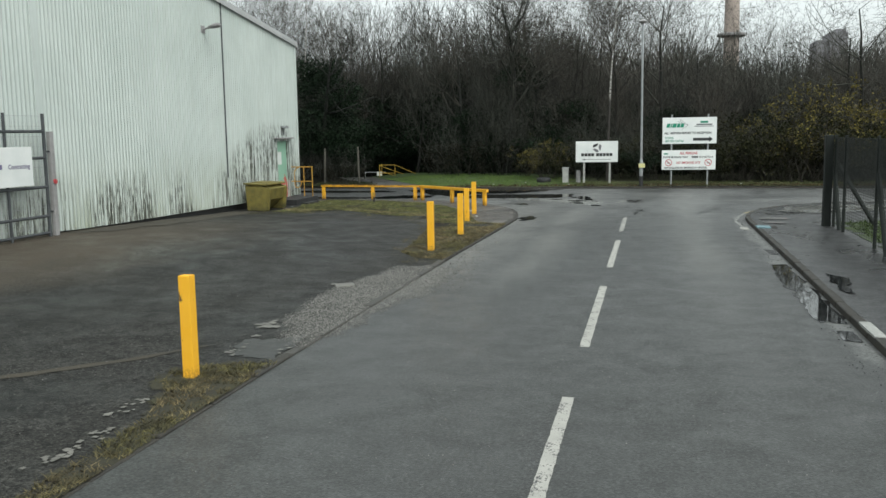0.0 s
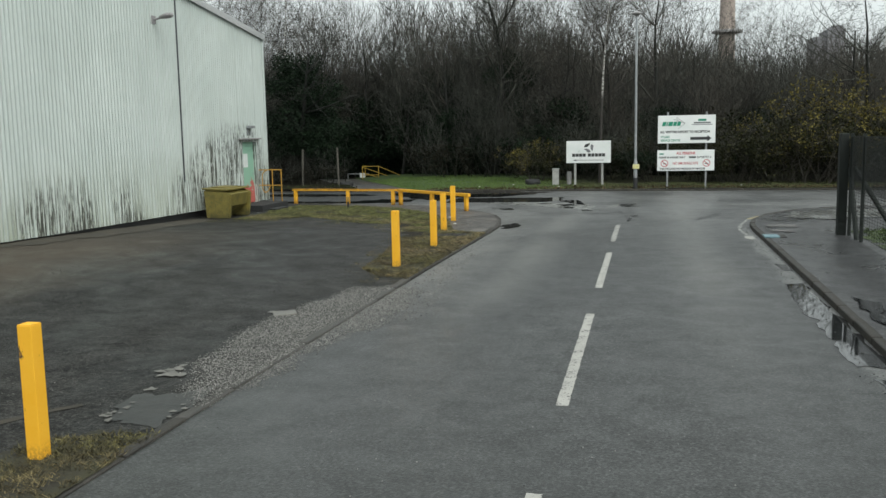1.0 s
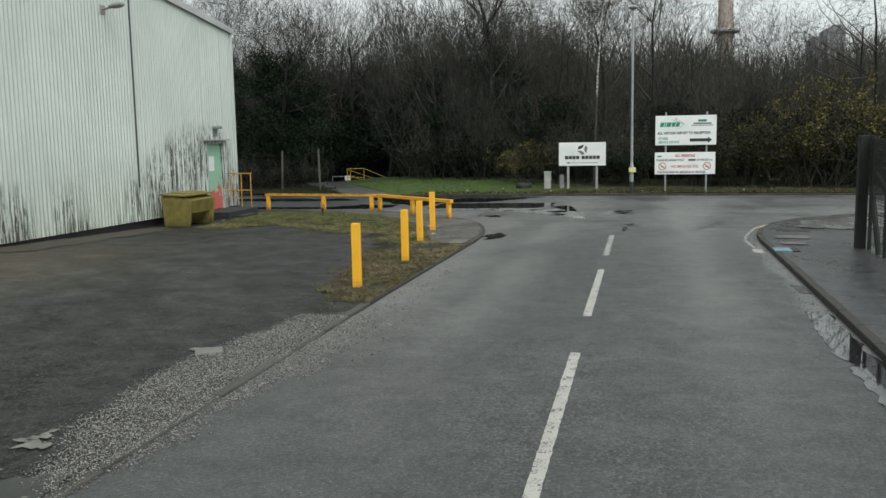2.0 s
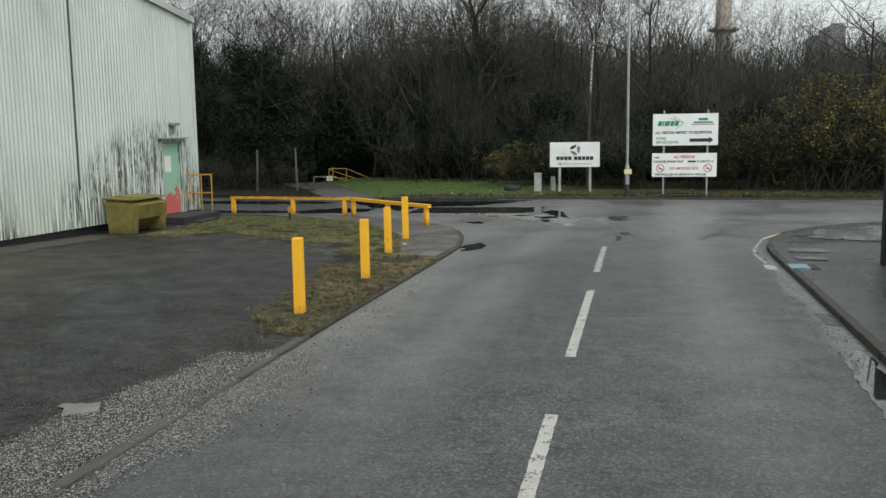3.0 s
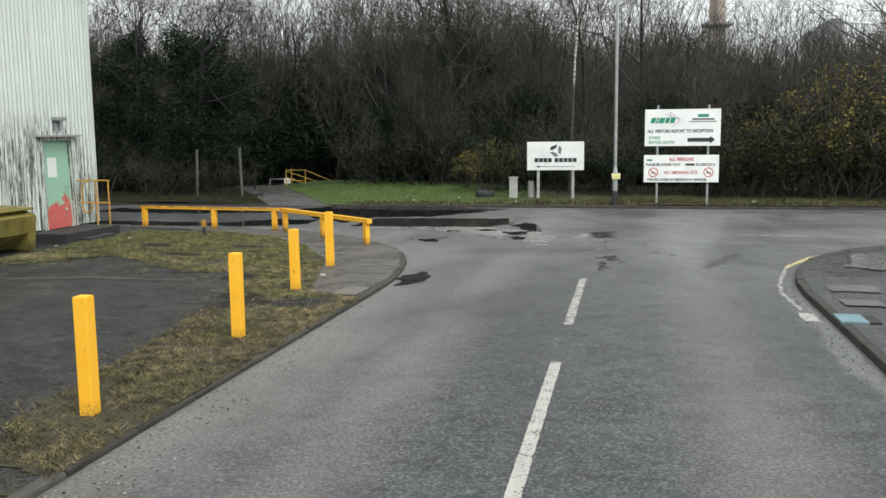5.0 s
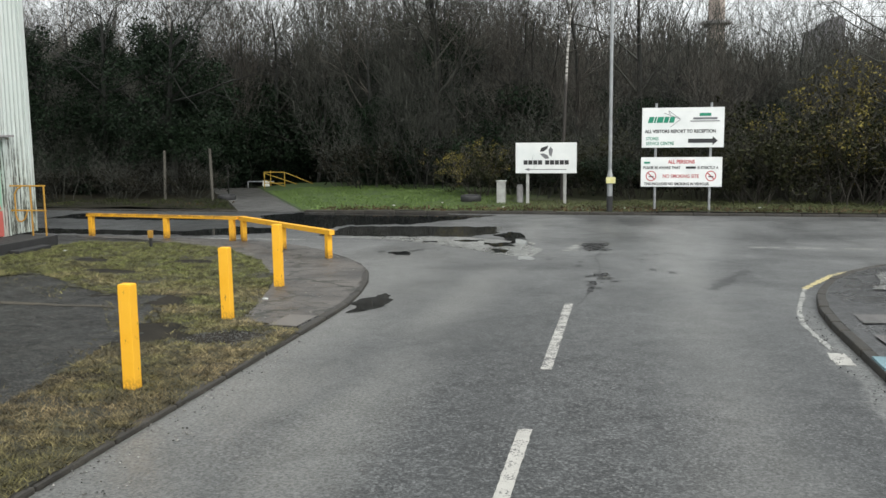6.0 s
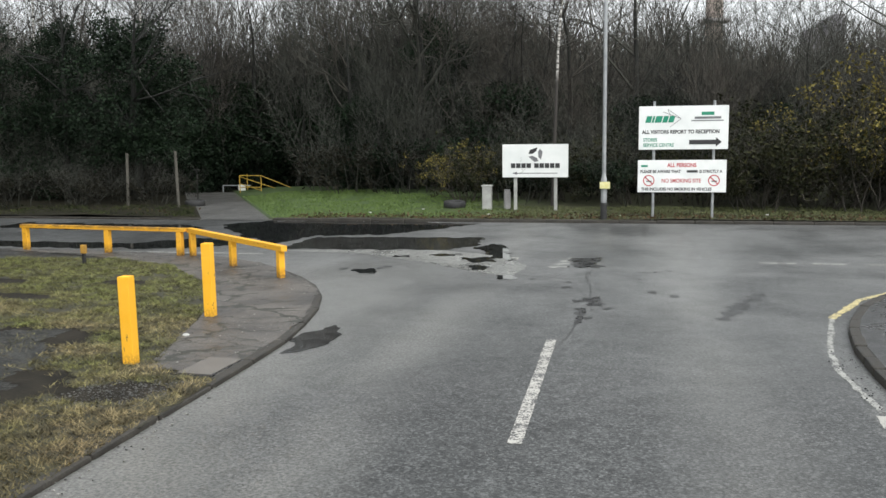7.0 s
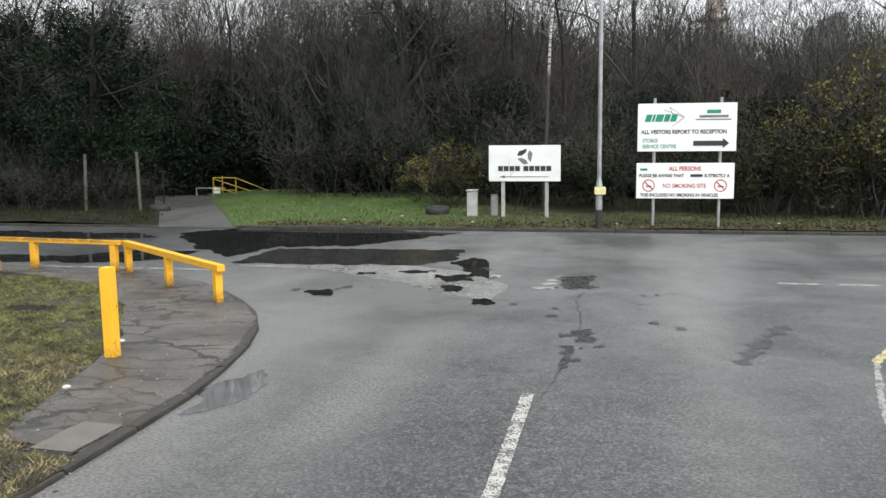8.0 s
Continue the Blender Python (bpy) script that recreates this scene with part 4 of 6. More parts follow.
# ---- street lamp ----
lp = thing("street_lamp", "tall grey steel street lamp with a post-top lantern", "street lamp")
LX, LY = -0.6, 37.98
bm = lathe(bmesh.new(), [(0.075, 0), (0.075, 1.05), (0.066, 1.1), (0.05, 1.2), (0.045, 4.0), (0.038, 6.6)], 14, (LX, LY, 0))
part("column", bm, M["galv"], lp)
bm = lathe(bmesh.new(), [(0.082, 0), (0.082, 0.46), (0.078, 0.48)], 14, (LX, LY, 0.02))
part("base_sleeve", bm, M["rubber"], lp, "dark stained foot of the column")
bm = lathe(bmesh.new(), [(0.04, 0), (0.06, 0.05), (0.17, 0.1), (0.19, 0.14), (0.1, 0.2), (0.02, 0.22)], 16, (LX, LY, 6.58))
part("lantern", bm, M["far_metal"], lp, "round dark lantern head")
part("plate", box(bmesh.new(), (LX - 0.1, LY - 0.13, 0.85), (LX + 0.15, LY - 0.075, 1.02), 0.01), M["yellow_plate"], lp, "small yellowed plate")

# ---- bollards ----
def bollard(x, y, h, tilt):
    b = thing("bollard", "square yellow painted steel bollard, chipped at the edges", "bollard", "bollards along the kerb", pose(x, y, yard_z(x, y), tilt[0], tilt[1], 0))
    part("post", box(bmesh.new(), (-0.06, -0.06, -0.06), (0.06, 0.06, h - 0.006), 0.007), M["yellow"], b)
    part("cap", box(bmesh.new(), (-0.057, -0.057, h - 0.006), (0.057, 0.057, h), 0.003), M["yellow"], b)
    return b


bollard(-4.58, 8.02, 1.03, (0, 0))
bollard(-4.445, 17.44, 0.99, (0, 0))
bollard(-4.44, 20.28, 0.96, (0, 0))
bollard(-4.89, 23.22, 0.89, (0, -0.6))
bollard(-5.15, 25.52, 0.93, (0, -0.5))


# ---- low yellow barrier ----
def barrier(points, posts, depth, label):
    b = thing("low_barrier", label, "barrier", "low barriers at the corner")
    (x0, y0), (x1, y1) = points
    d = Vector((x1 - x0, y1 - y0, 0))
    ang = math.degrees(math.atan2(d.y, d.x))
    m = pose(x0, y0, 0, 0, 0, ang)
    part("beam", box(bmesh.new(), (-0.06, -0.055, 0.57 - depth), (d.length + 0.06, 0.055, 0.57), 0.008, m), M["barrier"], b)
    for s in posts:
        p = m @ Vector((s * d.length, 0, 0))
        part("post", box(bmesh.new(), (-0.055, -0.05, -0.05), (0.055, 0.05, 0.568 - depth), 0.008, pose(p.x, p.y, 0.0, 0, 0, ang)), M["barrier"], b)
    return b


barrier([(-5.33, 28.42), (-8.08, 30.75)], (0.02, 0.5, 0.98), 0.09, "bright yellow low steel barrier at the road corner")
barrier([(-8.22, 30.72), (-11.9, 31.14)], (0.02, 0.46, 0.99), 0.07, "rust-streaked yellow low steel barrier beside the yard")


# ---- grit bin ----
gb = thing("grit_bin", "mossy yellow plastic grit bin with a sloping lid", "bin")
BX0, BX1, BY0, BY1, BZ = -11.9, -11.1, 24.66, 26.02, yard_z(-11.5, 25.3) - 0.01
bm = bmesh.new()
# hopper: end walls reach the ground, the front is cut away low down
for y in (BY0, BY1 - 0.16):
    vs = []
    for dy in (0, 0.16):
        vs.append([bm.verts.new((x, y + dy, BZ + z)) for x, z in ((BX0 + 0.06, 0), (BX1 - 0.08, 0), (BX1, 0.68), (BX1 - 0.25, 0.76), (BX0, 0.79))])
    bm.faces.new(vs[0]), bm.faces.new(list(reversed(vs[1])))
    for i in range(5):
        bm.faces.new((vs[0][i], vs[1][i], vs[1][(i + 1) % 5], vs[0][(i + 1) % 5]))
bmesh.ops.recalc_face_normals(bm, faces=bm.faces)
bmesh.ops.bevel(bm, geom=list(bm.edges), offset=0.03, segments=2, affect="EDGES")
vs = []
for y in (BY0 + 0.1, BY1 - 0.1):
    vs.append([bm.verts.new((x, y, BZ + z)) for x, z in ((BX0 + 0.08, 0.02), (BX1 - 0.5, 0.02), (BX1 - 0.1, 0.34), (BX1 - 0.03, 0.66), (BX1 - 0.26, 0.74), (BX0 + 0.02, 0.78))])
bm.faces.new(vs[0]), bm.faces.new(list(reversed(vs[1])))
for i in range(6):
    bm.faces.new((vs[0][i], vs[1][i], vs[1][(i + 1) % 6], vs[0][(i + 1) % 6]))
bmesh.ops.recalc_face_normals(bm, faces=bm.faces)
part("body", bm, M["bin"], gb)
bm = bmesh.new()
box(bm, (0, BY0 - 0.03, 0), (0.74, BY1 + 0.03, 0.045), 0.015, Matrix.Translation((BX0 - 0.03, 0, BZ + 0.8)) @ Matrix.Rotation(radians(2.5), 4, "Y"))
box(bm, (0.12, BY0 + 0.3, 0.045), (0.62, BY1 - 0.3, 0.065), 0.01, Matrix.Translation((BX0 - 0.03, 0, BZ + 0.8)) @ Matrix.Rotation(radians(2.5), 4, "Y"))
part("lid", bm, M["bin"], gb)


# ---- trees ----
def tubes(name, segs, sides, material, parent=None, thin=None):
    """Tapered tubes from rows of x0 y0 z0 x1 y1 z1 r0 r1."""
    s = np.asarray(segs, dtype=np.float32)
    p, q, r0, r1 = s[:, :3], s[:, 3:6], s[:, 6], s[:, 7]
    d = q - p
    d /= np.maximum(np.linalg.norm(d, axis=1, keepdims=True), 1e-6)
    ref = np.where(np.abs(d[:, 2:3]) > 0.9, np.array([[1.0, 0, 0]]), np.array([[0, 0, 1.0]]))
    u = np.cross(d, ref)
    u /= np.linalg.norm(u, axis=1, keepdims=True)
    w = np.cross(d, u)
    ang = np.arange(sides) * 2 * np.pi / sides
    ring = u[:, None] * np.cos(ang)[None, :, None] + w[:, None] * np.sin(ang)[None, :, None]
    verts = np.concatenate([p[:, None] + ring * r0[:, None, None], q[:, None] + ring * r1[:, None, None]], 1).reshape(-1, 3)
    i = np.arange(sides)
    j = (i + 1) % sides
    one = np.stack([i, j, j + sides, i + sides], 1)
    faces = (one[None] + (np.arange(len(s)) * 2 * sides)[:, None, None]).reshape(-1, 4)
    if thin is not None and len(thin):
        # the finest twigs are single blades, turned at random
        t = np.asarray(thin, dtype=np.float32)
        p, q = t[:, :3], t[:, 3:6]
        d = q - p
        side = np.cross(d, np.random.default_rng(len(t)).normal(0, 1, d.shape))
        side /= np.maximum(np.linalg.norm(side, axis=1, keepdims=True), 1e-6)
        tv = np.stack([p - side * t[:, 6:7], p + side * t[:, 6:7], q + side * t[:, 7:8], q - side * t[:, 7:8]], 1).reshape(-1, 3)
        faces = np.concatenate([faces, np.arange(len(tv)).reshape(-1, 4) + len(verts)])
        verts = np.concatenate([verts, tv])
    return smooth(mesh_of(name, verts, faces, material, parent))


def grow(rng, start, way, length, radius, level, segs, rise=0.08, wobble=0.22, kids=(5, 5, 5, 4), spread=(35, 60), thin=0.011):
    """One limb and, from it, its branches; segs[level] gathers the rows."""
    n = max(2, 7 - level * 2)
    p, d = np.array(start, float), np.array(way, float)
    d /= np.linalg.norm(d)
    r = radius
    nodes = []
    for i in range(n):
        d = d + rng.normal(0, wobble, 3) * (0.45 if level == 0 else 0.75) + np.array([0, 0, rise * (1 if level == 0 else 2.2)])
        d /= np.linalg.norm(d)
        q = p + d * length / n
        r2 = max(thin * 0.7, radius * (1 - 0.8 * (i + 1) / n))
        segs[level].append((*p, *q, r, r2))
        p, r = q, r2
        nodes.append((p.copy(), d.copy(), r, (i + 1) / n))
    if level + 1 >= len(segs):
        return
    for c in range(kids[level]):
        f = rng.uniform(0.3 if level == 0 else 0.15, 1.0)
        node = nodes[min(n - 1, int(f * n))]
        a = math.radians(rng.uniform(*spread))
        side = np.cross(node[1], rng.normal(0, 1, 3))
        side /= np.linalg.norm(side)
        way2 = node[1] * math.cos(a) + side * math.sin(a)
        grow(rng, node[0], way2, length * rng.uniform(0.42, 0.7) * (1.15 - 0.5 * f), max(thin, node[2] * 0.6), level + 1, segs, rise, wobble, kids, spread, thin)


def tree(name, label, seed, height, girth, kids, bark, twig, spread=(30, 60), stems=1, lean=0.08, sway=0.2):
    rng = np.random.default_rng(seed)
    t = thing(name, label, "tree", "bare trees of the wood")
    segs = [[] for _ in range(len(kids) + 1)]
    for s in range(stems):
        a = rng.uniform(0, 6.28)
        k = lean * (1 if stems == 1 else 2.6)
        grow(rng, (0.15 * s * math.cos(a), 0.15 * s * math.sin(a), -0.1), (k * math.cos(a), k * math.sin(a), 1), height * rng.uniform(0.8, 1), girth / (1 + 0.3 * (stems - 1)), 0, segs, 0.06, sway, kids, spread, 0.0065)
    tubes("trunk", segs[0], 8, bark, t)
    tubes("crown", segs[1] + segs[2], 3, twig, t, [s for lv in segs[3:] for s in lv])
    return t


def leaves(rng, centres, per, radius, size):
    """Leaf quads in clumps round the centres: vertices and faces."""
    c = np.repeat(np.asarray(centres, float), per, 0)
    n = len(c)
    off = rng.normal(0, 1, (n, 3))
    off /= np.linalg.norm(off, axis=1, keepdims=True)
    c = c + off * (rng.uniform(0.3, 1.0, (n, 1)) ** 0.6) * radius
    u = rng.normal(0, 1, (n, 3))
    u /= np.linalg.norm(u, axis=1, keepdims=True)
    v = np.cross(u, rng.normal(0, 1, (n, 3)))
    v /= np.linalg.norm(v, axis=1, keepdims=True)
    s = size * rng.uniform(0.6, 1.3, (n, 1))
    verts = np.stack([c - u * s, c + v * s * 0.5, c + u * s, c - v * s * 0.5], 1).reshape(-1, 3)
    return verts, np.arange(4 * n).reshape(-1, 4)


def shrub(name, label, seed, width, height, stems, leafy, leaf_mat, twig_mat, clump=0.22, per=22, size=0.05, kids=(6, 5), leaf_top=9.0):
    rng = np.random.default_rng(seed)
    t = thing(name, label, "shrub", "undergrowth of the wood")
    segs = [[], [], []]
    for s in range(stems):
        a, r = rng.uniform(0, 6.28), width * 0.32 * math.sqrt(rng.uniform())
        k = rng.uniform(0.1, 0.9)
        grow(rng, (r * math.cos(a), r * math.sin(a), -0.05), (k * math.cos(a), k * math.sin(a), 1), height * rng.uniform(0.6, 1.05), 0.022, 0, segs, 0.05, 0.35, kids, (25, 65), 0.006)
    tubes("brush", segs[0], 3, twig_mat, t, segs[1] + segs[2])
    if leafy:
        ends = np.array([s[3:6] for s in segs[1] + segs[2]])
        ends = ends[ends[:, 2] < height * leaf_top]
        ends = ends[rng.permutation(len(ends))[:leafy]]
        v, f = leaves(rng, ends, per, clump, size)
        mesh_of("foliage", v, f, leaf_mat, t)
    return t


rng = np.random.default_rng(5)
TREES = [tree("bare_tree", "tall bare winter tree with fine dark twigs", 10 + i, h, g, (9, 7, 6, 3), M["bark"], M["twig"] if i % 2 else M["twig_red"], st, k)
         for i, (h, g, st, k) in enumerate(((11, 0.17, (30, 60), 1), (12.5, 0.2, (25, 55), 1), (9.5, 0.13, (30, 65), 2), (10.5, 0.15, (35, 70), 1), (8.5, 0.1, (25, 50), 3)))]
spots = []
for row, (yy, step) in enumerate(((44.5, 4.4), (48, 3.6), (52, 3.6), (57, 3.6))):
    xx = -50.0
    while xx < 26:
        spots.append((xx + rng.uniform(-1.3, 1.3), yy + rng.uniform(-1.6, 1.6), rng.uniform(0.75, 1.12)))
        xx += step * rng.uniform(0.8, 1.2)
used = set()
for i, (x, y, s) in enumerate(spots):
    if -19.5 < x < -9 and y < 50 and abs(x + 10.2 + (y - 37.8) * 0.545) < 2.4:
        continue
    if (y < 47 and -13 < x < -3.4) or (y < 45 and -3.4 < x < 3.5 and i % 2) or (y < 47.5 and x < -12) or (y < 47 and 1.5 < x < 6.5):
        continue
    k = int(rng.integers(len(TREES)))
    if x > 0.01 * y:
        s *= 0.6 if x < 0.17 * y else 0.5
    elif abs(x / y + 0.27) < 0.035:
        s *= 0.68
    if -30 < x < -4:
        s *= 0.8 if x > -17 else 0.88
    if y > 54:
        s *= 0.85
    m = pose(x, y, ground_z(x, y), 0, 0, rng.uniform(0, 360)) @ Matrix.Scale(s, 4)
    if k in used:
        o = copy_thing(TREES[k], m)
        o.scale = (s, s, s)
    else:
        used.add(k)
        TREES[k].matrix_world = m

THICK = [shrub("bramble_thicket", "tangled dark leafless undergrowth", 40 + i, 3.4, h, 17, lf, M["ivy"] if i % 2 else M["dead_leaf_shaded"], M["twig"], 0.26, 9, 0.06, (6, 5), 0.55) for i, (h, lf) in enumerate(((2.6, 130), (3.2, 260), (2.2, 100), (3.6, 280)))]
used = set()
for row, (yy, step, s0) in enumerate(((43.0, 2.6, 0.7), (45.0, 2.3, 1.0), (47, 2.3, 1.15), (50.5, 3.0, 1.3))):
    xx = -48.0
    while xx < 24:
        x, y, s = xx + rng.uniform(-0.8, 0.8), yy + rng.uniform(-0.8, 0.8), s0 * rng.uniform(0.8, 1.2)
        xx += step * rng.uniform(0.8, 1.2)
        if (y < 49 and abs(x + 10.2 + (y - 37.8) * 0.545) < 2.6) or (y < 53 and -18 < x < -11.5 and y > 46):
            continue
        if -13 < x < -4.5 and y < 45.5:
            continue
        k = int(rng.integers(len(THICK)))
        if x > 0:
            s = min(s, 1.0)
        m = pose(x, y, ground_z(x, y) + 0.05, 0, 0, rng.uniform(0, 360)) @ Matrix.Scale(s, 4)
        if k in used:
            copy_thing(THICK[k], m).scale = (s, s, s)
        else:
            used.add(k)
            THICK[k].matrix_world = m


# the depth of the wood: saplings and fine brush, row behind row
def coppice(seed, width, height, count):
    rng = np.random.default_rng(seed)
    t = tagged(thing("sapling_thicket", "dense stand of fine bare saplings", "thicket", "undergrowth of the wood"), kind="stuff")
    segs = [[], [], []]
    for i in range(count):
        x, y = rng.uniform(-width / 2, width / 2), rng.uniform(-1.3, 1.3)
        grow(rng, (x, y, -0.1), (rng.normal(0, 0.12), rng.normal(0, 0.12), 1), height * rng.uniform(0.55, 1.05), 0.028, 0, segs, 0.1, 0.22, (11, 7), (20, 50), 0.009)
    q = len(segs[1]) // 5
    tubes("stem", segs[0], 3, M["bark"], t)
    tubes("crown", segs[1][:q], 3, M["twig"] if seed % 2 else M["twig_red"], t, segs[1][q:] + segs[2])
    return t


STANDS = [coppice(200 + i, 4.6, h, 17) for i, h in enumerate((5.2, 6.4, 5.8))]
used = set()
for yy, step, s0 in ((46.4, 3.6, 0.8), (50.5, 3.4, 1.05), (55, 3.6, 1.2)):
    xx = -44.0
    while xx < 22:
        x, y, s = xx + rng.uniform(-0.7, 0.7), yy + rng.uniform(-0.9, 0.9), s0 * rng.uniform(0.85, 1.15)
        xx += step * rng.uniform(0.85, 1.15)
        if (y < 49 and abs(x + 10.2 + (y - 37.8) * 0.545) < 3.0) or (y < 53 and -18.6 < x < -11.5):
            continue
        if x > 0:
            s = min(s, 0.82)
        if x < -3:
            s *= 0.86
        k = int(rng.integers(len(STANDS)))
        m = pose(x, y, ground_z(x, y), 0, 0, rng.choice((0, 180)) + rng.uniform(-15, 15)) @ Matrix.Scale(s, 4)
        if k in used:
            copy_thing(STANDS[k], m).scale = (s, s, s)
        else:
            used.add(k)
            STANDS[k].matrix_world = m

for i, (x, y, s) in enumerate(((-17.6, 54.6, 1.1), (-15.2, 54.0, 1.2), (-12.6, 54.4, 1.2), (-10.4, 53.6, 1.1), (-13.8, 57.5, 1.4), (-16.8, 58, 1.4), (-11.0, 57.5, 1.4), (-8.4, 56.5, 1.3))):
    copy_thing(STANDS[i % 3], pose(x, y, ground_z(x, y), 0, 0, 180 * (i % 2)) @ Matrix.Scale(s, 4)).scale = (s, s, s)

# particular trees: a broad old one, a birch, one reaching in from the east, ivy-clad ones
big = tree("bare_tree", "broad old bare tree with fanned dark limbs", 77, 9.8, 0.24, (13, 8, 6, 3), M["bark"], M["twig"], (30, 62))
big.matrix_world = pose(-7.8, 47.3, -0.06)
east = tree("bare_tree", "bare tree with long drooping limbs over the shrubs", 83, 8.2, 0.17, (9, 6, 5, 3), M["bark"], M["twig"], (50, 85), 2)
east.matrix_world = pose(8.6, 43.2, -0.06)
east2 = tree("bare_tree", "slim bare tree with open fine twigs", 91, 8.5, 0.1, (9, 5, 4, 3), M["bark"], M["twig"], (35, 70), 1)
east2.matrix_world = pose(12.0, 41.8, -0.06)
birch = tree("birch_tree", "slender pale-barked bare birch", 60, 10.5, 0.066, (13, 5, 4), M["birch"], M["twig_red"], (45, 75), 1, 0.003, 0.05)
birch.matrix_world = pose(-2.17, 41.7, -0.06)
birch.name = "birch_tree"
for x, y, s in ((-24.5, 49, 1.2), (-20.4, 50.5, 1.2)):
    copy_thing(birch, pose(x, y, ground_z(x, y), 3 * math.sin(x), 3 * math.cos(x), x * 40) @ Matrix.Scale(s, 4)).scale = (s, s, s)


def ivy_tree(seed, height, width, label):
    """A trunk and limbs smothered in ivy: clumps of leaves in hanging tiers, with gaps."""
    rng = np.random.default_rng(seed)
    t = thing("ivy_clad_tree", label, "tree", "evergreens of the wood")
    segs = [[], [], []]
    grow(rng, (0, 0, -0.1), (0.05, 0, 1), height * 1.1, 0.14, 0, segs, 0.05, 0.2, (16, 6), (40, 80))
    tubes("trunk", segs[0], 8, M["bark"], t)
    tubes("crown", segs[1] + segs[2], 3, M["bark"], t)
    cs = []
    for i in range(230):
        h = rng.uniform(0.04 if width < 3.5 else 0.26, 1.0)
        r = width * (0.55 + 0.45 * math.sin(math.pi * min(1, h * 0.9 + 0.1))) * (0.75 + 0.35 * math.sin(h * 23 + seed)) * math.sqrt(rng.uniform(0.15, 1)) * 0.5
        a = rng.uniform(0, 6.28)
        cs.append((r * math.cos(a), r * math.sin(a), h * height))
    v, f = leaves(rng, cs, 95, 0.42, 0.05)
    tagged(mesh_of("foliage", v, f, M["ivy"], t), "glossy evergreen leaves with the wood's shade in their colour")
    return t


# the low masses are added to block light between the trees
ivy = [ivy_tree(3, 5.2, 4.2, "large dark ivy-clad tree at the wood's edge"), ivy_tree(8, 6.5, 3.2, "tall dark ivy-clad tree"), ivy_tree(12, 3.4, 3.4, "low dark evergreen mass of ivy added to block light")]
for i, (x, y, k, s) in enumerate(((-16.4, 43.2, 0, 1.15), (-19.4, 43.6, 1, 0.95), (-22.3, 42.8, 0, 1.15), (-7.2, 49.0, 1, 1.0), (-25.5, 44, 1, 0.9), (-11.6, 52.5, 0, 1.1), (-13.9, 54, 2, 1.2),
                                  (-4.2, 46.6, 2, 1.1), (0.8, 45.8, 2, 0.95), (-9.6, 48, 2, 1.0), (-18, 50, 2, 1.3), (4.6, 47, 2, 0.9), (11, 46, 2, 0.9), (-29, 44, 0, 1.0), (-1.5, 49.5, 2, 1.1), (-12.8, 57, 0, 1.2), (-17.3, 53.4, 2, 1.35), (-15.3, 54.6, 2, 1.4), (-12.0, 53.0, 2, 1.3), (-10.6, 51.0, 2, 1.1))):
    m = pose(x, y, ground_z(x, y), 0, 0, i * 77) @ Matrix.Scale(s, 4)
    if i in (0, 1) or (k == 2 and i == 6):
        ivy[k].matrix_world = m
    else:
        copy_thing(ivy[k], m).scale = (s, s, s)


# shrubs with yellowing leaves along the front of the wood
gorse = [shrub("leafy_shrub", "dense olive and yellow leafed shrub at the wood's edge", 120 + i, 2.6, h, 18, 240, M["gorse"], M["twig_red"], 0.24, 15, 0.055, (5, 4)) for i, h in enumerate((1.9, 2.4))]
bright = shrub("flowering_shrub", "shrub tipped with yellow-brown leaves", 131, 2.4, 2.6, 14, 125, M["gorse_bright"], M["twig_red"], 0.2, 14, 0.045, (5, 4))
front = [(3.6, 41.0, 0, 1.0), (5.2, 41.3, 1, 1.0), (6.9, 41.1, 1, 1.15), (8.6, 41.5, 0, 1.15), (10.4, 41.2, 1, 1.1), (12.4, 41.4, 0, 1.2), (4.3, 42.6, 1, 1.15), (6.2, 43, 1, 1.25), (9.6, 43, 0, 1.3), (-5.0, 42.9, 0, 0.8), (-3.4, 43.4, 1, 0.8),
         (-1.5, 43.4, 0, 0.9), (0.3, 42.6, 1, 0.85), (2.0, 42.2, 0, 0.9), (14.6, 41.6, 1, 1.1), (17, 41.5, 0, 1.2)]
for i, (x, y, k, s) in enumerate(front):
    m = pose(x, y, 0.05, 0, 0, i * 61) @ Matrix.Scale(s, 4)
    if i < 2:
        gorse[k].matrix_world = m
    else:
        copy_thing(gorse[k], m).scale = (s, s, s)
for i, (x, y, s) in enumerate(((6.4, 40.9, 1.25), (8.2, 41.2, 1.35), (-4.9, 42.4, 0.6), (10.9, 41.1, 1.2), (4.9, 41.2, 0.9), (13.3, 41.3, 1.1))):
    m = pose(x, y, 0.05, 0, 0, i * 97) @ Matrix.Scale(s, 4)
    if i == 0:
        bright.matrix_world = m
    else:
        copy_thing(bright, m).scale = (s, s, s)

# ---- far off: the works chimney ----
ch = thing("works_chimney", "tall tapering buff brick works chimney far off, greyed for haze", "chimney")
CX, CY = 9.95, 129.0
part("shaft", lathe(bmesh.new(), [(1.2, 0), (1.0, 16), (0.93, 20), (0.82, 34)], 20, (CX, CY, 0)), M["brick"], ch)
part("band", lathe(bmesh.new(), [(1.03, 0), (1.03, 0.5), (0.99, 0.6)], 20, (CX, CY, 19.5)), M["brick"], ch)
# the platform's metal is paled for haze as well
part("platform", lathe(bmesh.new(), [(1.5, 0), (1.95, 0.15), (1.95, 0.4), (1.8, 0.5)], 20, (CX, CY, 14.6)), M["far_metal"], ch, "dark ring platform")

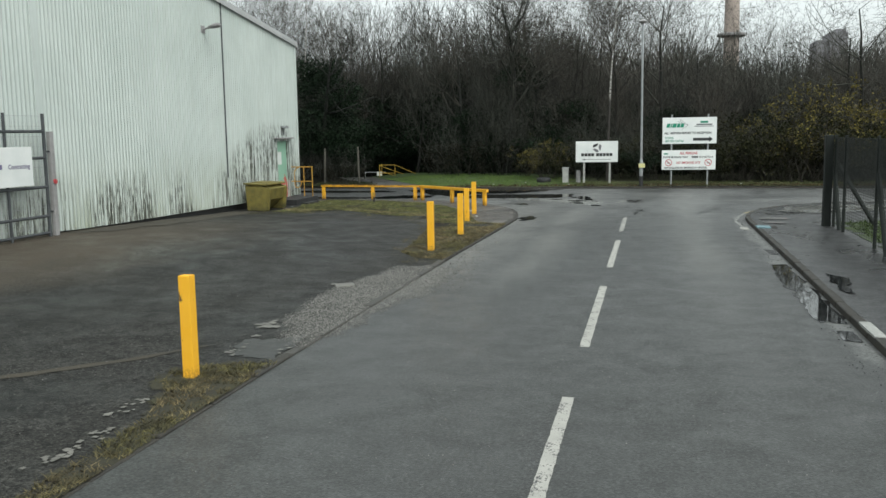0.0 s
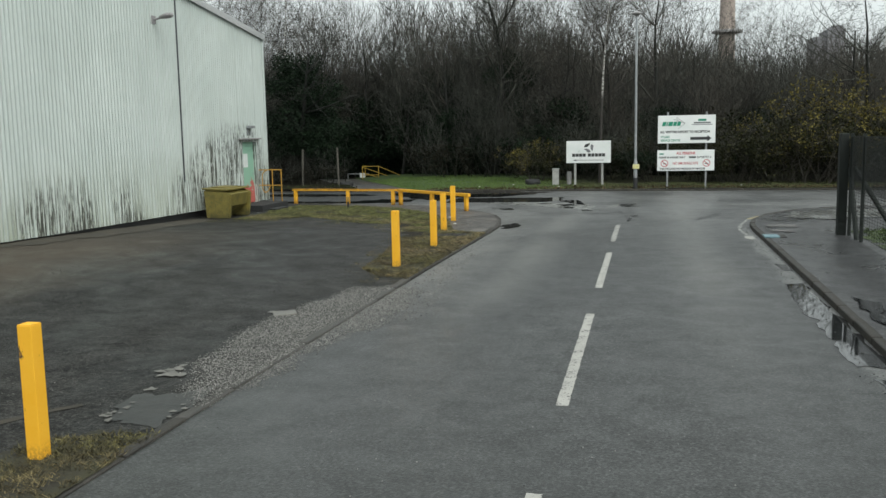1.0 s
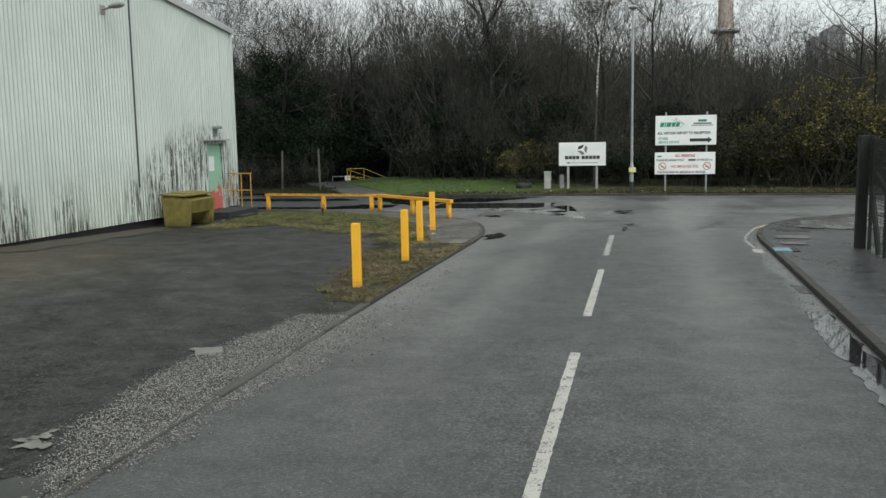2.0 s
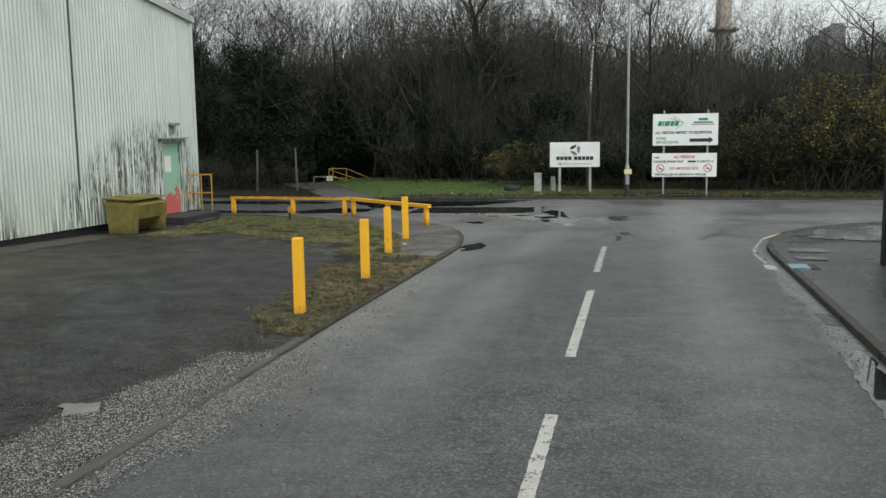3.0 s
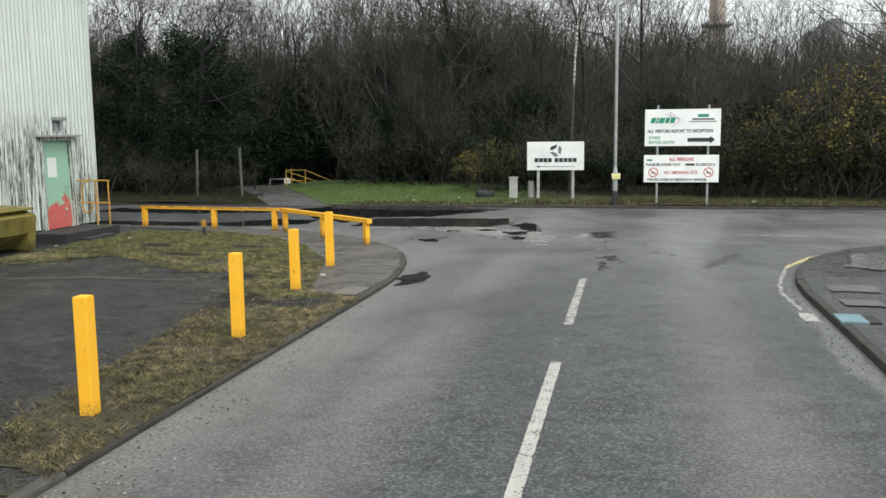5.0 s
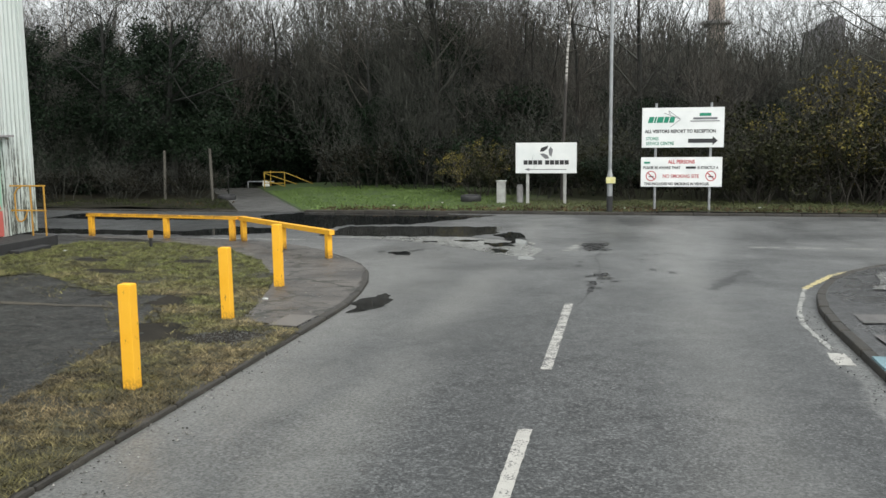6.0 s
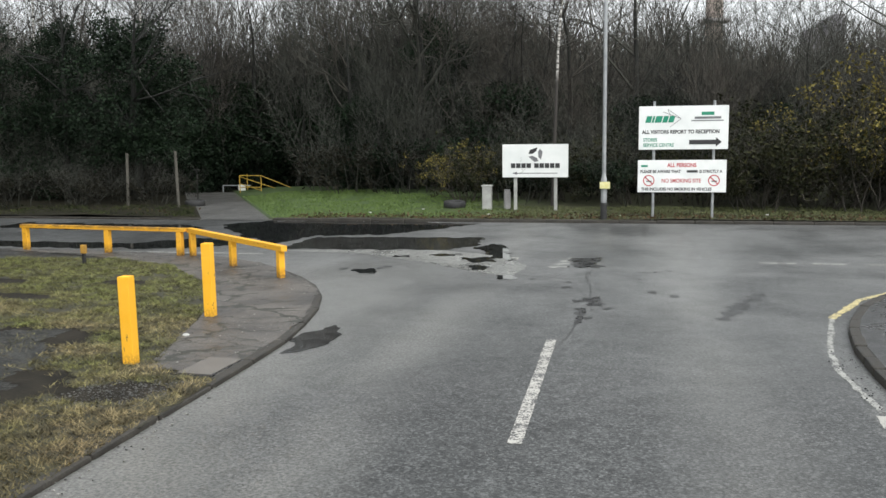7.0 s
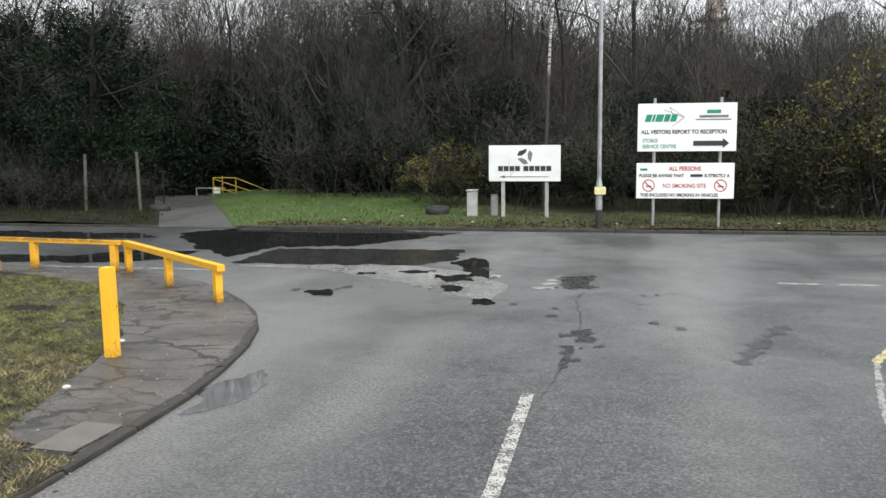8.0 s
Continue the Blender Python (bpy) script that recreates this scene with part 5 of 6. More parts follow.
# ---- far off: a stepped works building above the trees ----
BX, BH = 20.0, 14.3
wb = thing("works_building", "grey stepped works building far behind trees, lightened for haze", "building")
part("tower", box(bmesh.new(), (BX + 1.5, 124, 0), (BX + 3.6, 130, BH), 0.05), M["far_cladding"], wb)
part("annex", box(bmesh.new(), (BX, 124.5, 0), (BX + 1.495, 130, BH - 0.9), 0.05), M["far_cladding"], wb)
part("roof", box(bmesh.new(), (BX + 2.2, 124.3, BH), (BX + 3.4, 129, BH + 0.4), 0.04), M["far_cladding"], wb)

# ---- fence beside the pavement ----
FX, FY0, FY1, FZ = 3.95, 6.0, 22.4, 0.09
fence = thing("mesh_fence", "dark green close-mesh security fence on posts", "fence")
part("end_post", box(bmesh.new(), (3.74, 22.4, FZ - 0.05), (3.92, 22.6, 2.2), 0.02), M["fence"], fence)
for y in (22.3, 21.2, 18.3, 15.4, 12.5, 9.6):
    part("post", box(bmesh.new(), (FX - 0.03, y - 0.03, FZ - 0.05), (FX + 0.03, y + 0.03, 2.2), 0.008), M["fence"], fence)
for y in (22.5, 18.3):
    part("strut", tube(bmesh.new(), (FX + 0.1, y, 1.5), (FX + 0.95, y - 0.3, 0.0), 0.05, n=8), M["fence"], fence)
    part("strut", tube(bmesh.new(), (FX, y - 0.06, 1.5), (FX, y - 0.95, 0.02), 0.05, n=8), M["fence"], fence)
rows = [(FX, FY0, z, FX, FY1, z, 0.004 if z < 1 else 0.0062, 0.004 if z < 1 else 0.0062) for z in [0.18 + 0.06 * i for i in range(15)] + [1.06 + 0.02 * i for i in range(55)]]
rows += [(FX + 0.006, FY0 + 0.2 * i, 0.15, FX + 0.006, FY0 + 0.2 * i, 2.16, 0.0025, 0.0025) for i in range(82)]
tubes("mesh_panel", rows, 4, M["fence"], fence)

# ---- verge furniture ----
cab = thing("service_cabinet", "small pale grey concrete service cabinet", "cabinet")
part("body", box(bmesh.new(), (-4.06, 40.4, 0.03), (-3.8, 40.62, 0.74), 0.01), M["concrete"], cab)
part("cap", box(bmesh.new(), (-4.08, 40.38, 0.742), (-3.78, 40.64, 0.78), 0.01), M["concrete"], cab)
pc = thing("canister", "dark metal canister standing by the sign", "canister")
part("body", lathe(bmesh.new(), [(0.09, 0), (0.1, 0.02), (0.1, 0.5), (0.085, 0.54), (0.09, 0.58)], 14, (-3.38, 40.7, 0.06)), M["far_metal"], pc)


def tyre(x, y, z, tilt):
    t = thing("tyre", "old black car tyre lying on the grass", "tyre", "", pose(x, y, z, tilt, 0, 30))
    bm = bmesh.new()
    prof = [(0.2, -0.08), (0.24, -0.1), (0.3, -0.1), (0.325, -0.07), (0.325, 0.07), (0.3, 0.1), (0.24, 0.1), (0.2, 0.08)]
    n = 28
    rings = [[bm.verts.new((r * math.cos(2 * math.pi * i / n), r * math.sin(2 * math.pi * i / n), h)) for i in range(n)] for r, h in prof]
    for a, b in zip(rings, rings[1:] + rings[:1]):
        for i in range(n):
            bm.faces.new((a[i], a[(i + 1) % n], b[(i + 1) % n], b[i]))
    bmesh.ops.recalc_face_normals(bm, faces=bm.faces)
    smooth(part("casing", bm, M["rubber"], t))


tyre(-4.95, 40.9, 0.19, 4)
tyre(-13.9, 42.4, 0.06, 3)

for x, y, h, k in ((-15.6, 41.2, 1.72, 2), (-13.85, 41.2, 1.78, -1)):
    p = tagged(part("timber_post", lathe(bmesh.new(), [(0.048, -0.1), (0.046, h - 0.05), (0.04, h)], 10), M["post_wood"]), "grey weathered timber post beside the path", "post", "timber posts")
    p.matrix_world = pose(x, y, 0.02, 0, k, 0)
mk = thing("marker_post", "thin dark marker post with a small flat top", "post")
part("stake", tube(bmesh.new(), (-14.3, 43.4, -0.05), (-14.3, 43.4, 1.1), 0.025, n=8), M["bark"], mk)
part("cap", box(bmesh.new(), (-14.4, 43.35, 1.1), (-14.2, 43.45, 1.14), 0.008), M["bark"], mk)
st = thing("stub_post", "short stub post with a yellow top", "post")
part("stake", box(bmesh.new(), (-9.38, 29.24, 0.03), (-9.33, 29.29, 0.27), 0.006), M["rubber"], st)
part("top", box(bmesh.new(), (-9.4, 29.23, 0.27), (-9.31, 29.3, 0.42), 0.008), M["rust_yellow"], st)

# steps and rails at the end of the path
sr = thing("step_handrail", "yellow tubular handrail running down the path steps", "handrail")
for x, y in ((-15.10, 48.6), (-14.20, 48.6), (-15.4, 50.0)):
    part("post", tube(bmesh.new(), (x, y, -0.3), (x, y, 0.66), 0.022, n=8), M["rail_yellow"], sr)
for p, q in (((-15.10, 48.6, 0.66), (-14.20, 48.6, 0.66)), ((-15.10, 48.6, 0.2), (-14.20, 48.6, 0.2)), ((-14.20, 48.6, 0.66), (-12.50, 49.6, -0.2)), ((-15.10, 48.6, 0.62), (-13.10, 49.9, -0.25)), ((-15.10, 48.6, 0.34), (-13.30, 49.9, -0.45))):
    part("rail", tube(bmesh.new(), p, q, 0.018, n=8), M["rail_yellow"], sr)
gr = thing("path_barrier", "low grey tubular barrier across the path with a small plate", "barrier")
bm = tube(bmesh.new(), (-16.20, 49.4, -0.2), (-16.20, 49.4, 0.22), 0.025, n=8)
part("post", bm, M["galv"], gr)
part("bar", tube(bmesh.new(), (-16.20, 49.4, 0.22), (-15.00, 49.4, 0.22), 0.025, n=8), M["galv"], gr)
part("plate", box(bmesh.new(), (-15.50, 49.34, 0.02), (-15.20, 49.37, 0.26), 0.004), M["paper"], gr)


# ---- ground cover ----
def plot(name, poly, step, zf, off, material, label, parent=None, seed=0, holes=9.0, grows=None):
    """A thin layer over uneven ground, cell by cell within an outline, its edge broken up."""
    xs, ys = [p[0] for p in poly], [p[1] for p in poly]
    nx, ny = int((max(xs) - min(xs)) / step) + 2, int((max(ys) - min(ys)) / step) + 2
    ids, verts, faces = {}, [], []

    def vid(i, j):
        if (i, j) not in ids:
            x, y = min(xs) + i * step, min(ys) + j * step
            x += step * 0.45 * n2(i * 1.7, j * 1.3, 1, seed)
            y += step * 0.45 * n2(i * 1.3, j * 1.9, 1, seed + 4)
            ids[i, j] = len(verts)
            verts.append((x, y, zf(x, y) + off))
        return ids[i, j]

    for i in range(nx):
        for j in range(ny):
            x, y = min(xs) + (i + 0.5) * step, min(ys) + (j + 0.5) * step
            bare = n2(x, y, 0.8, seed + 2) + 0.4 * n2(x, y, 3.1, seed)
            if bare < holes and (grows is None or grows(x, y) > 0.45) and inside(x + 0.3 * n2(x, y, 1.6, seed) + 0.15 * n2(x, y, 5, seed), y + 0.45 * n2(x, y, 1.6, seed + 9) + 0.2 * n2(x, y, 5, seed + 3), poly):
                faces.append((vid(i, j), vid(i + 1, j), vid(i + 1, j + 1), vid(i, j + 1)))
    ob = smooth(mesh_of(name, verts, faces, material, parent))
    return tagged(ob, label) if label else ob


KERB_GRASS = [(-3.99, 15.75), (-4.12, 16.3), (-4.45, 16.35), (-4.7, 16.7), (-4.98, 17.1), (-5.2, 19.3), (-5.7, 22.6), (-6.5, 24.3), (-7.4, 24.4), (-9.3, 25.7), (-10.2, 24.2), (-10.9, 24.3), (-10.95, 26.5), (-11.2, 27.4), (-11.2, 29.7),
              (-9.3, 30.1), (-7.9, 29.6), (-6.5, 28.0), (-5.5, 26.2), (-5.1, 24.9), (-4.85, 23.9), (-4.6, 23.2), (-3.96, 22.7)]
STRIP = [(-4.0, -6), (-4.0, 8.7), (-4.35, 8.6), (-4.85, 8.35), (-4.95, 7.9), (-4.55, 7.5), (-4.3, 6.6), (-4.2, 4.5), (-4.5, 4.0), (-4.6, -6)]
RIM = [(p[0] + 0.45, p[1]) if p[0] > -4.1 else p for p in KERB_GRASS]
STRIP = [(p[0] + 0.3, p[1]) if p[0] > -4.1 else p for p in STRIP]


def grows(x, y):
    """Grass reaches over the kerb's back edge; worn bare places stay open."""
    if x > along(LEFT_KERB, y) + 0.03 + 0.02 * n2(x, y, 4):
        return 0.0
    best = 1.0
    for cx, cy, rx, ry in ((-6.6, 24.05, 0.85, 0.42), (-5.55, 22.25, 0.62, 0.55), (-4.5, 22.3, 0.45, 0.34), (-8.4, 26.2, 0.5, 0.22), (-7.6, 27.6, 0.45, 0.2), (-9.4, 27.3, 0.4, 0.25)):
        d = math.hypot((x - cx) / rx, (y - cy) / ry) + 0.45 * n2(x, y, 2.6, 7) + 0.25 * n2(x, y, 6, 3)
        best = min(best, ease(0.75, 1.2, d))
    return best


tagged(plot("bare_soil", RIM, 0.06, yard_z, 0.003, M["dark_soil"], "", None, 0, 9.0, lambda x, y: 1.0 if x < along(LEFT_KERB, y) - 0.04 else 0.0), "dark wet soil in worn turf", "soil", kind="stuff")
cover = tagged(plot("mossy_turf", RIM, 0.055, yard_z, 0.007, M["moss"], "", None, 0, 0.5, grows), "patchy yellow-green moss and grass at the yard's edge", "turf", kind="stuff")
strip = tagged(plot("mossy_turf", STRIP, 0.05, yard_z, 0.007, M["moss"], "", None, 3, 9.0, grows), "mossy strip of grass along the kerb", "turf", kind="stuff")
tufts("grass_blades", RIM, 150000, lambda x, y: yard_z(x, y) + 0.01, 0.042, M["moss_grass"], "short yellowing grass at the yard's edge", 2, 1.3, 0.0036, -0.32, grows)
tufts("straw_blades", RIM, 34000, lambda x, y: yard_z(x, y) + 0.01, 0.05, M["moss_grass"], "flattened straw-coloured grass at the yard's edge", 12, 2.4, 0.0038, -0.15, grows)
tufts("straw_blades", STRIP, 4000, lambda x, y: yard_z(x, y) + 0.01, 0.05, M["moss_grass"], "flattened straw-coloured grass along the kerb", 13, 2.2, 0.0035, -0.1, grows)
tufts("grass_blades", STRIP, 34000, lambda x, y: yard_z(x, y) + 0.01, 0.042, M["moss_grass"], "short mossy grass along the kerb", 3, 1.3, 0.0038, -0.02, grows)
EDGE = [(-3.99, 15.6), (-4.5, 15.7), (-5.2, 16.6), (-5.5, 19.3), (-6.0, 22.4), (-7.0, 23.8), (-8.0, 23.9), (-9.3, 24.6), (-10.3, 23.5), (-11.3, 23.4), (-11.3, 26.5), (-9.5, 26.5), (-7.0, 25.2), (-5.9, 23.0), (-5.1, 19.3), (-4.8, 17.0), (-3.99, 16.6)]
tufts("stray_blades", EDGE, 15000, lambda x, y: yard_z(x, y) + 0.004, 0.035, M["moss_grass"], "thin stray grass creeping onto the yard", 19, 1.6, 0.0036, 0.12)
VERGE = [(-9.35, 37.95), (26, 37.95), (26, 40.8), (-3, 41.5), (-4.5, 43.5), (-9, 46.5), (-14.3, 47)]
tufts("grass_blades", VERGE, 110000, verge_z, 0.06, M["grass"], "green grass of the verge", 4, 0.9, 0.008, -0.35)
tufts("grass_blades", [(-11.6, 38), (-13.4, 41.2), (-30, 41), (-30, 38)], 9000, lambda x, y: 0.07 + 0.05 * n2(x, y, 0.5), 0.1, M["bank_grass"], "rough dark grass and leaves on the bank", 5, 0.8, 0.01, 0.0)

tufts("grass_blades", [(4.15, 4), (9, 4), (9, 25), (4.3, 23.2)], 26000, lambda x, y: pave_z(x, y) + 0.01, 0.09, M["field_grass"], "rough green grass behind the fence", 6, 0.8, 0.01, -0.4)
plot("turf", [(4.12, -38), (40, -38), (40, 27), (9, 26), (4.2, 23)], 0.3, pave_z, 0.008, M["field"], "")
tagged(bpy.data.objects["turf"], "grass behind the mesh fence", "turf", kind="stuff")
FOOT = [(x + 0.0, y) for y, x in LEFT_KERB if 22.9 < y < 31.3] + [(-12.0, 30.85), (-9.5, 30.2), (-7.9, 29.55), (-6.5, 28.0), (-5.5, 26.2), (-5.1, 24.9), (-4.9, 23.9), (-4.62, 23.1)]
foot_l = tagged(blot("footway", FOOT, lambda x, y: yard_z(x, y) + 0.009, M["cracked"], 0.06), "cracked grey asphalt footway round the corner", "pavement", kind="structure")
cov = thing("inspection_cover", "grey steel inspection cover beside the kerb", "cover", "", pose(-4.06, 23.25, yard_z(-4.06, 23.25) + 0.022, 0, 0, -4))
part("frame", box(bmesh.new(), (-0.2, -0.33, -0.04), (0.2, 0.33, -0.006), 0.003), M["tar"], cov, "dark recessed frame")
part("plate", box(bmesh.new(), (-0.18, -0.3, -0.006), (0.185, 0.31, 0.002), 0.002), M["cover_plate"], cov)

# gravel where the kerb is broken down
GRAVEL = [(-3.95, 9.2), (-4.6, 10.4), (-4.9, 12.3), (-4.75, 14), (-4.5, 15.3), (-3.6, 15.7), (-3.35, 13.6), (-3.75, 11)]
tagged(plot("gravel_bed", [(-4.02, 9.9), (-4.5, 10.6), (-4.85, 12.3), (-4.6, 14), (-4.4, 15), (-4.02, 15.2)], 0.05, yard_z, 0.004, M["gravel_bed"], "", None, 7), "dark silt under the spilled gravel", "gravel", kind="stuff")


def stones(name, poly, count, zf, lo, hi, material, label, seed, loose=0.0):
    """Loose chips: squashed octahedra."""
    rng = np.random.default_rng(seed)
    xs, ys = [p[0] for p in poly], [p[1] for p in poly]
    pts = []
    while len(pts) < count:
        x, y = rng.uniform(min(xs), max(xs)), rng.uniform(min(ys), max(ys))
        if inside(x + 0.2 * n2(x, y, 2, 5), y + 0.2 * n2(x, y, 2, 8), poly):
            x, y = x + rng.normal(0, loose), y + rng.normal(0, loose)
            pts.append((x, y, zf(x, y)))
    c = np.array(pts)[:, None, :]
    r = lo + (hi - lo) * rng.uniform(0, 1, (count, 1, 1)) ** 1.6
    unit = np.array([(1, 0, 0), (0, 1, 0), (-1, 0, 0), (0, -1, 0), (0, 0, 0.6), (0, 0, -0.6)])[None]
    a = rng.uniform(0, 6.28, count)
    rot = np.zeros((count, 3, 3))
    rot[:, 0, 0], rot[:, 0, 1], rot[:, 1, 0], rot[:, 1, 1], rot[:, 2, 2] = np.cos(a), -np.sin(a), np.sin(a), np.cos(a), 1
    v = np.einsum("nij,nkj->nki", rot, unit * rng.uniform(0.6, 1.4, (count, 6, 1))) * r + c + np.array([0, 0, 0.25]) * r
    tri = np.array([(0, 1, 4), (1, 2, 4), (2, 3, 4), (3, 0, 4), (1, 0, 5), (2, 1, 5), (3, 2, 5), (0, 3, 5)])
    f = (tri[None] + (np.arange(count) * 6)[:, None, None]).reshape(-1, 3)
    return tagged(mesh_of(name, v.reshape(-1, 3), f, material), label, "gravel", kind="stuff")


def chip_material():
    k = Nodes("stone_chips")
    return k.done(k.mix(k.island(), (0.015, 0.0145, 0.0135), (0.36, 0.348, 0.325)), 0.65, 0, None)


M["chips"] = chip_material()
gz = lambda x, y: (yard_z(x, y) if x < -3.92 else 0.0) + 0.005
stones("gravel", GRAVEL, 40000, gz, 0.003, 0.0095, M["chips"], "loose pale stone chips at the yard entrance", 1, 0.06)
stones("grit", [(-3.85, 13), (-2.9, 13.4), (-3.3, 17), (-3.6, 22), (-3.8, 23)], 700, lambda x, y: 0.002, 0.005, 0.016, M["chips"], "scattered grit along the kerb", 2)
stones("grit", [(1.8, 8), (2.22, 8), (2.22, 25), (1.95, 25)], 450, lambda x, y: 0.006, 0.004, 0.012, M["tar"], "dark grit in the gutter", 3)
stones("grit", [(-6.3, 12), (-4.7, 12), (-4.6, 16), (-6, 18.5)], 1800, gz, 0.004, 0.01, M["gravel"], "loose chips on the yard", 4)
stones("grit", FOOT, 900, lambda x, y: yard_z(x, y) + 0.01, 0.004, 0.013, M["chips"], "grit scattered over the footway", 8)
stones("grit", [(-9.5, 5.5), (-4.7, 5.5), (-4.6, 9.2), (-4.9, 14), (-5.0, 17), (-5.6, 21), (-9.5, 20)], 9000, gz, 0.003, 0.009, M["gravel"], "fine loose grit on the worn yard", 14)
stones("grit", [(-9.0, 6), (-4.6, 6), (-4.6, 9.5), (-4.9, 13), (-5.0, 16), (-9.0, 17)], 1500, gz, 0.003, 0.006, M["chips"], "fine pale chips strewn over the yard", 16)
stones("grit", [(-3.8, 4), (2.0, 4), (2.0, 24), (-3.6, 24)], 2500, lambda x, y: 0.002, 0.002, 0.007, M["chips"], "fine chips strewn over the road", 17)
stones("grit", [(-5.1, 21.7), (-4.1, 21.9), (-4.0, 22.7), (-4.9, 22.7)], 900, gz, 0.004, 0.014, M["gravel"], "loose dark chips in worn turf", 15)

# flat flecks of old concrete left in the yard's surface
fleck = random.Random(31)
for cx, cy, wx, wy, n, r0 in ((-4.72, 10.3, 0.06, 0.05, 2, 0.085), (-4.66, 9.76, 0.04, 0.02, 1, 0.07), (-4.62, 9.1, 0.07, 0.25, 12, 0.024), (-4.9, 10.4, 0.12, 0.08, 5, 0.04), (-4.1, 9.2, 0.05, 0.2, 4, 0.02), (-4.62, 7.0, 0.09, 0.3, 16, 0.022), (-4.45, 6.0, 0.1, 0.5, 26, 0.024), (-4.7, 10.6, 0.25, 0.3, 7, 0.03), (-4.98, 13.4, 0.05, 0.06, 3, 0.06)):
    for i in range(n):
        x, y, r = cx + fleck.uniform(-wx, wx), cy + fleck.uniform(-wy, wy), r0 * fleck.uniform(0.6, 1.3)
        tagged(blot("concrete_fleck", [(x - r, y - r * 0.8), (x + r * 1.2, y - r), (x + r, y + r), (x - r * 0.7, y + r * 1.1)], lambda a, b: yard_z(a, b) + 0.013, M["rubble"], r * 0.8, None, 9.0), "pale flat fleck of worn concrete in the yard", "rubble", "flecks of concrete", "structure")

# ---- water and stains on the road ----
def puddle(poly, z=0.003, rag=0.1, material=None, label="shallow dark puddle on the asphalt", freq=2.2):
    return tagged(blot("puddle", poly, z, material or M["puddle"], rag, None, freq), label, "puddle", "puddles on the road", "structure")


puddle([(-10.2, 36.6), (-9.3, 37.6), (-5.5, 37.7), (-3.6, 37.3), (-4.4, 36.3), (-4.9, 35.5), (-5.6, 34.75), (-6.9, 34.5), (-7.3, 33.0), (-8.2, 33.6), (-9.0, 34.8)], 0.004, 0.16)
puddle([(-16, 36.6), (-11.0, 36.4), (-10.4, 35.8), (-12, 35.2), (-16, 35.3)], 0.004, 0.16)
puddle([(-15, 33.0), (-10.6, 32.6), (-9.6, 33.7), (-8.3, 33.5), (-8.2, 32.5), (-9.3, 31.9), (-15, 31.9)], 0.005, 0.14)
tagged(blot("road_patch", [(-6.9, 32.2), (-6.85, 34.2), (-3.1, 34.5), (-3.0, 33.0), (-3.5, 32.36), (-5.4, 32.25)], 0.003, M["film"], 0.12, None, 3.0), "dark soaked asphalt reinstatement", "road patch", kind="structure")
tagged(blot("road_patch", [(-7.0, 32.0), (-5.5, 32.2), (-3.5, 32.33), (-2.35, 31.6), (-1.75, 30.6), (-1.72, 30.2), (-1.85, 29.3), (-2.4, 29.65), (-3.5, 30.65), (-5.0, 31.7)], 0.0035, M["trench"], 0.05, None, 4.0), "pale silted trench reinstatement", "road patch", kind="structure")
for poly in ([(-2.98, 32.8), (-2.72, 33.4), (-2.36, 33.1), (-2.24, 32.0), (-2.06, 31.15), (-2.5, 31.6)], [(-2.98, 31.35), (-2.45, 31.5), (-2.32, 30.9), (-2.75, 30.8)], [(-2.1, 29.2), (-1.97, 29.5), (-1.76, 29.25), (-1.88, 28.95)],
             [(-4.62, 29.72), (-4.27, 29.86), (-4.13, 29.4), (-4.4, 29.34)], [(-3.7, 31.75), (-3.2, 31.8), (-3.15, 31.55), (-3.6, 31.5)], [(-4.3, 31.5), (-4.0, 31.55), (-3.95, 31.35), (-4.25, 31.3)], [(-2.75, 30.35), (-2.45, 30.4), (-2.3, 30.0), (-2.6, 29.95)]):
    puddle(poly, 0.006, 0.11, None, "small dark pothole full of water", 5.0)
mark("paint_scrap", [(-2.1, 31.2), (-1.96, 31.2), (-1.96, 31.5), (-2.1, 31.5)], M["white_line"], 0.02)
for i, y in enumerate((30.35, 30.7, 31.05, 31.4)):
    mark("paint_scrap", [(-1.36 + 0.08 * i, y), (-1.0, y + 0.04), (-1.0, y + 0.2), (-1.3 + 0.08 * i, y + 0.16)], M["faded_line"], 0.06)
puddle([(-1.03, 31.45), (-0.5, 31.55), (-0.48, 30.5), (-0.9, 30.25)], 0.004, 0.16, M["tar"], "dark wet tar patch", 6.0)
puddle([(-0.63, 27.65), (-0.39, 27.75), (-0.34, 27.1), (-0.56, 27.06)], 0.004, 0.07, M["tar"], "dark wet pothole patch", 6.0)
puddle([(-0.67, 25.9), (-0.57, 25.98), (-0.55, 26.9), (-0.63, 26.9)], 0.004, 0.04, M["tar"], "dark wet pothole patch")
for a, b in (((-0.6, 30.25), (-0.66, 29.4)), ((-0.66, 29.42), (-0.56, 28.6)), ((-0.56, 28.62), (-0.52, 27.7)), ((-0.61, 25.9), (-0.74, 24.9))):
    tagged(blot("road_crack", [(a[0] - 0.006, a[1]), (a[0] + 0.006, a[1]), (b[0] + 0.006, b[1]), (b[0] - 0.006, b[1])], 0.004, M["scuff"], 0.05, None, 4.0), "thin dark crack in the asphalt", "crack", kind="structure")
puddle([(-3.78, 24.6), (-3.5, 25.5), (-3.26, 25.0), (-3.22, 24.5), (-3.38, 24.2), (-3.6, 24.1)], 0.004, 0.12, M["film"])
for poly in ([(1.75, 28.25), (1.9, 28.3), (1.5, 27.4), (1.36, 27.42)], [(1.36, 27.42), (1.48, 27.38), (1.22, 26.5), (1.11, 26.55)]):
    puddle(poly, 0.004, 0.16, M["scuff"], "dark worn tyre line on the asphalt", 5.0)
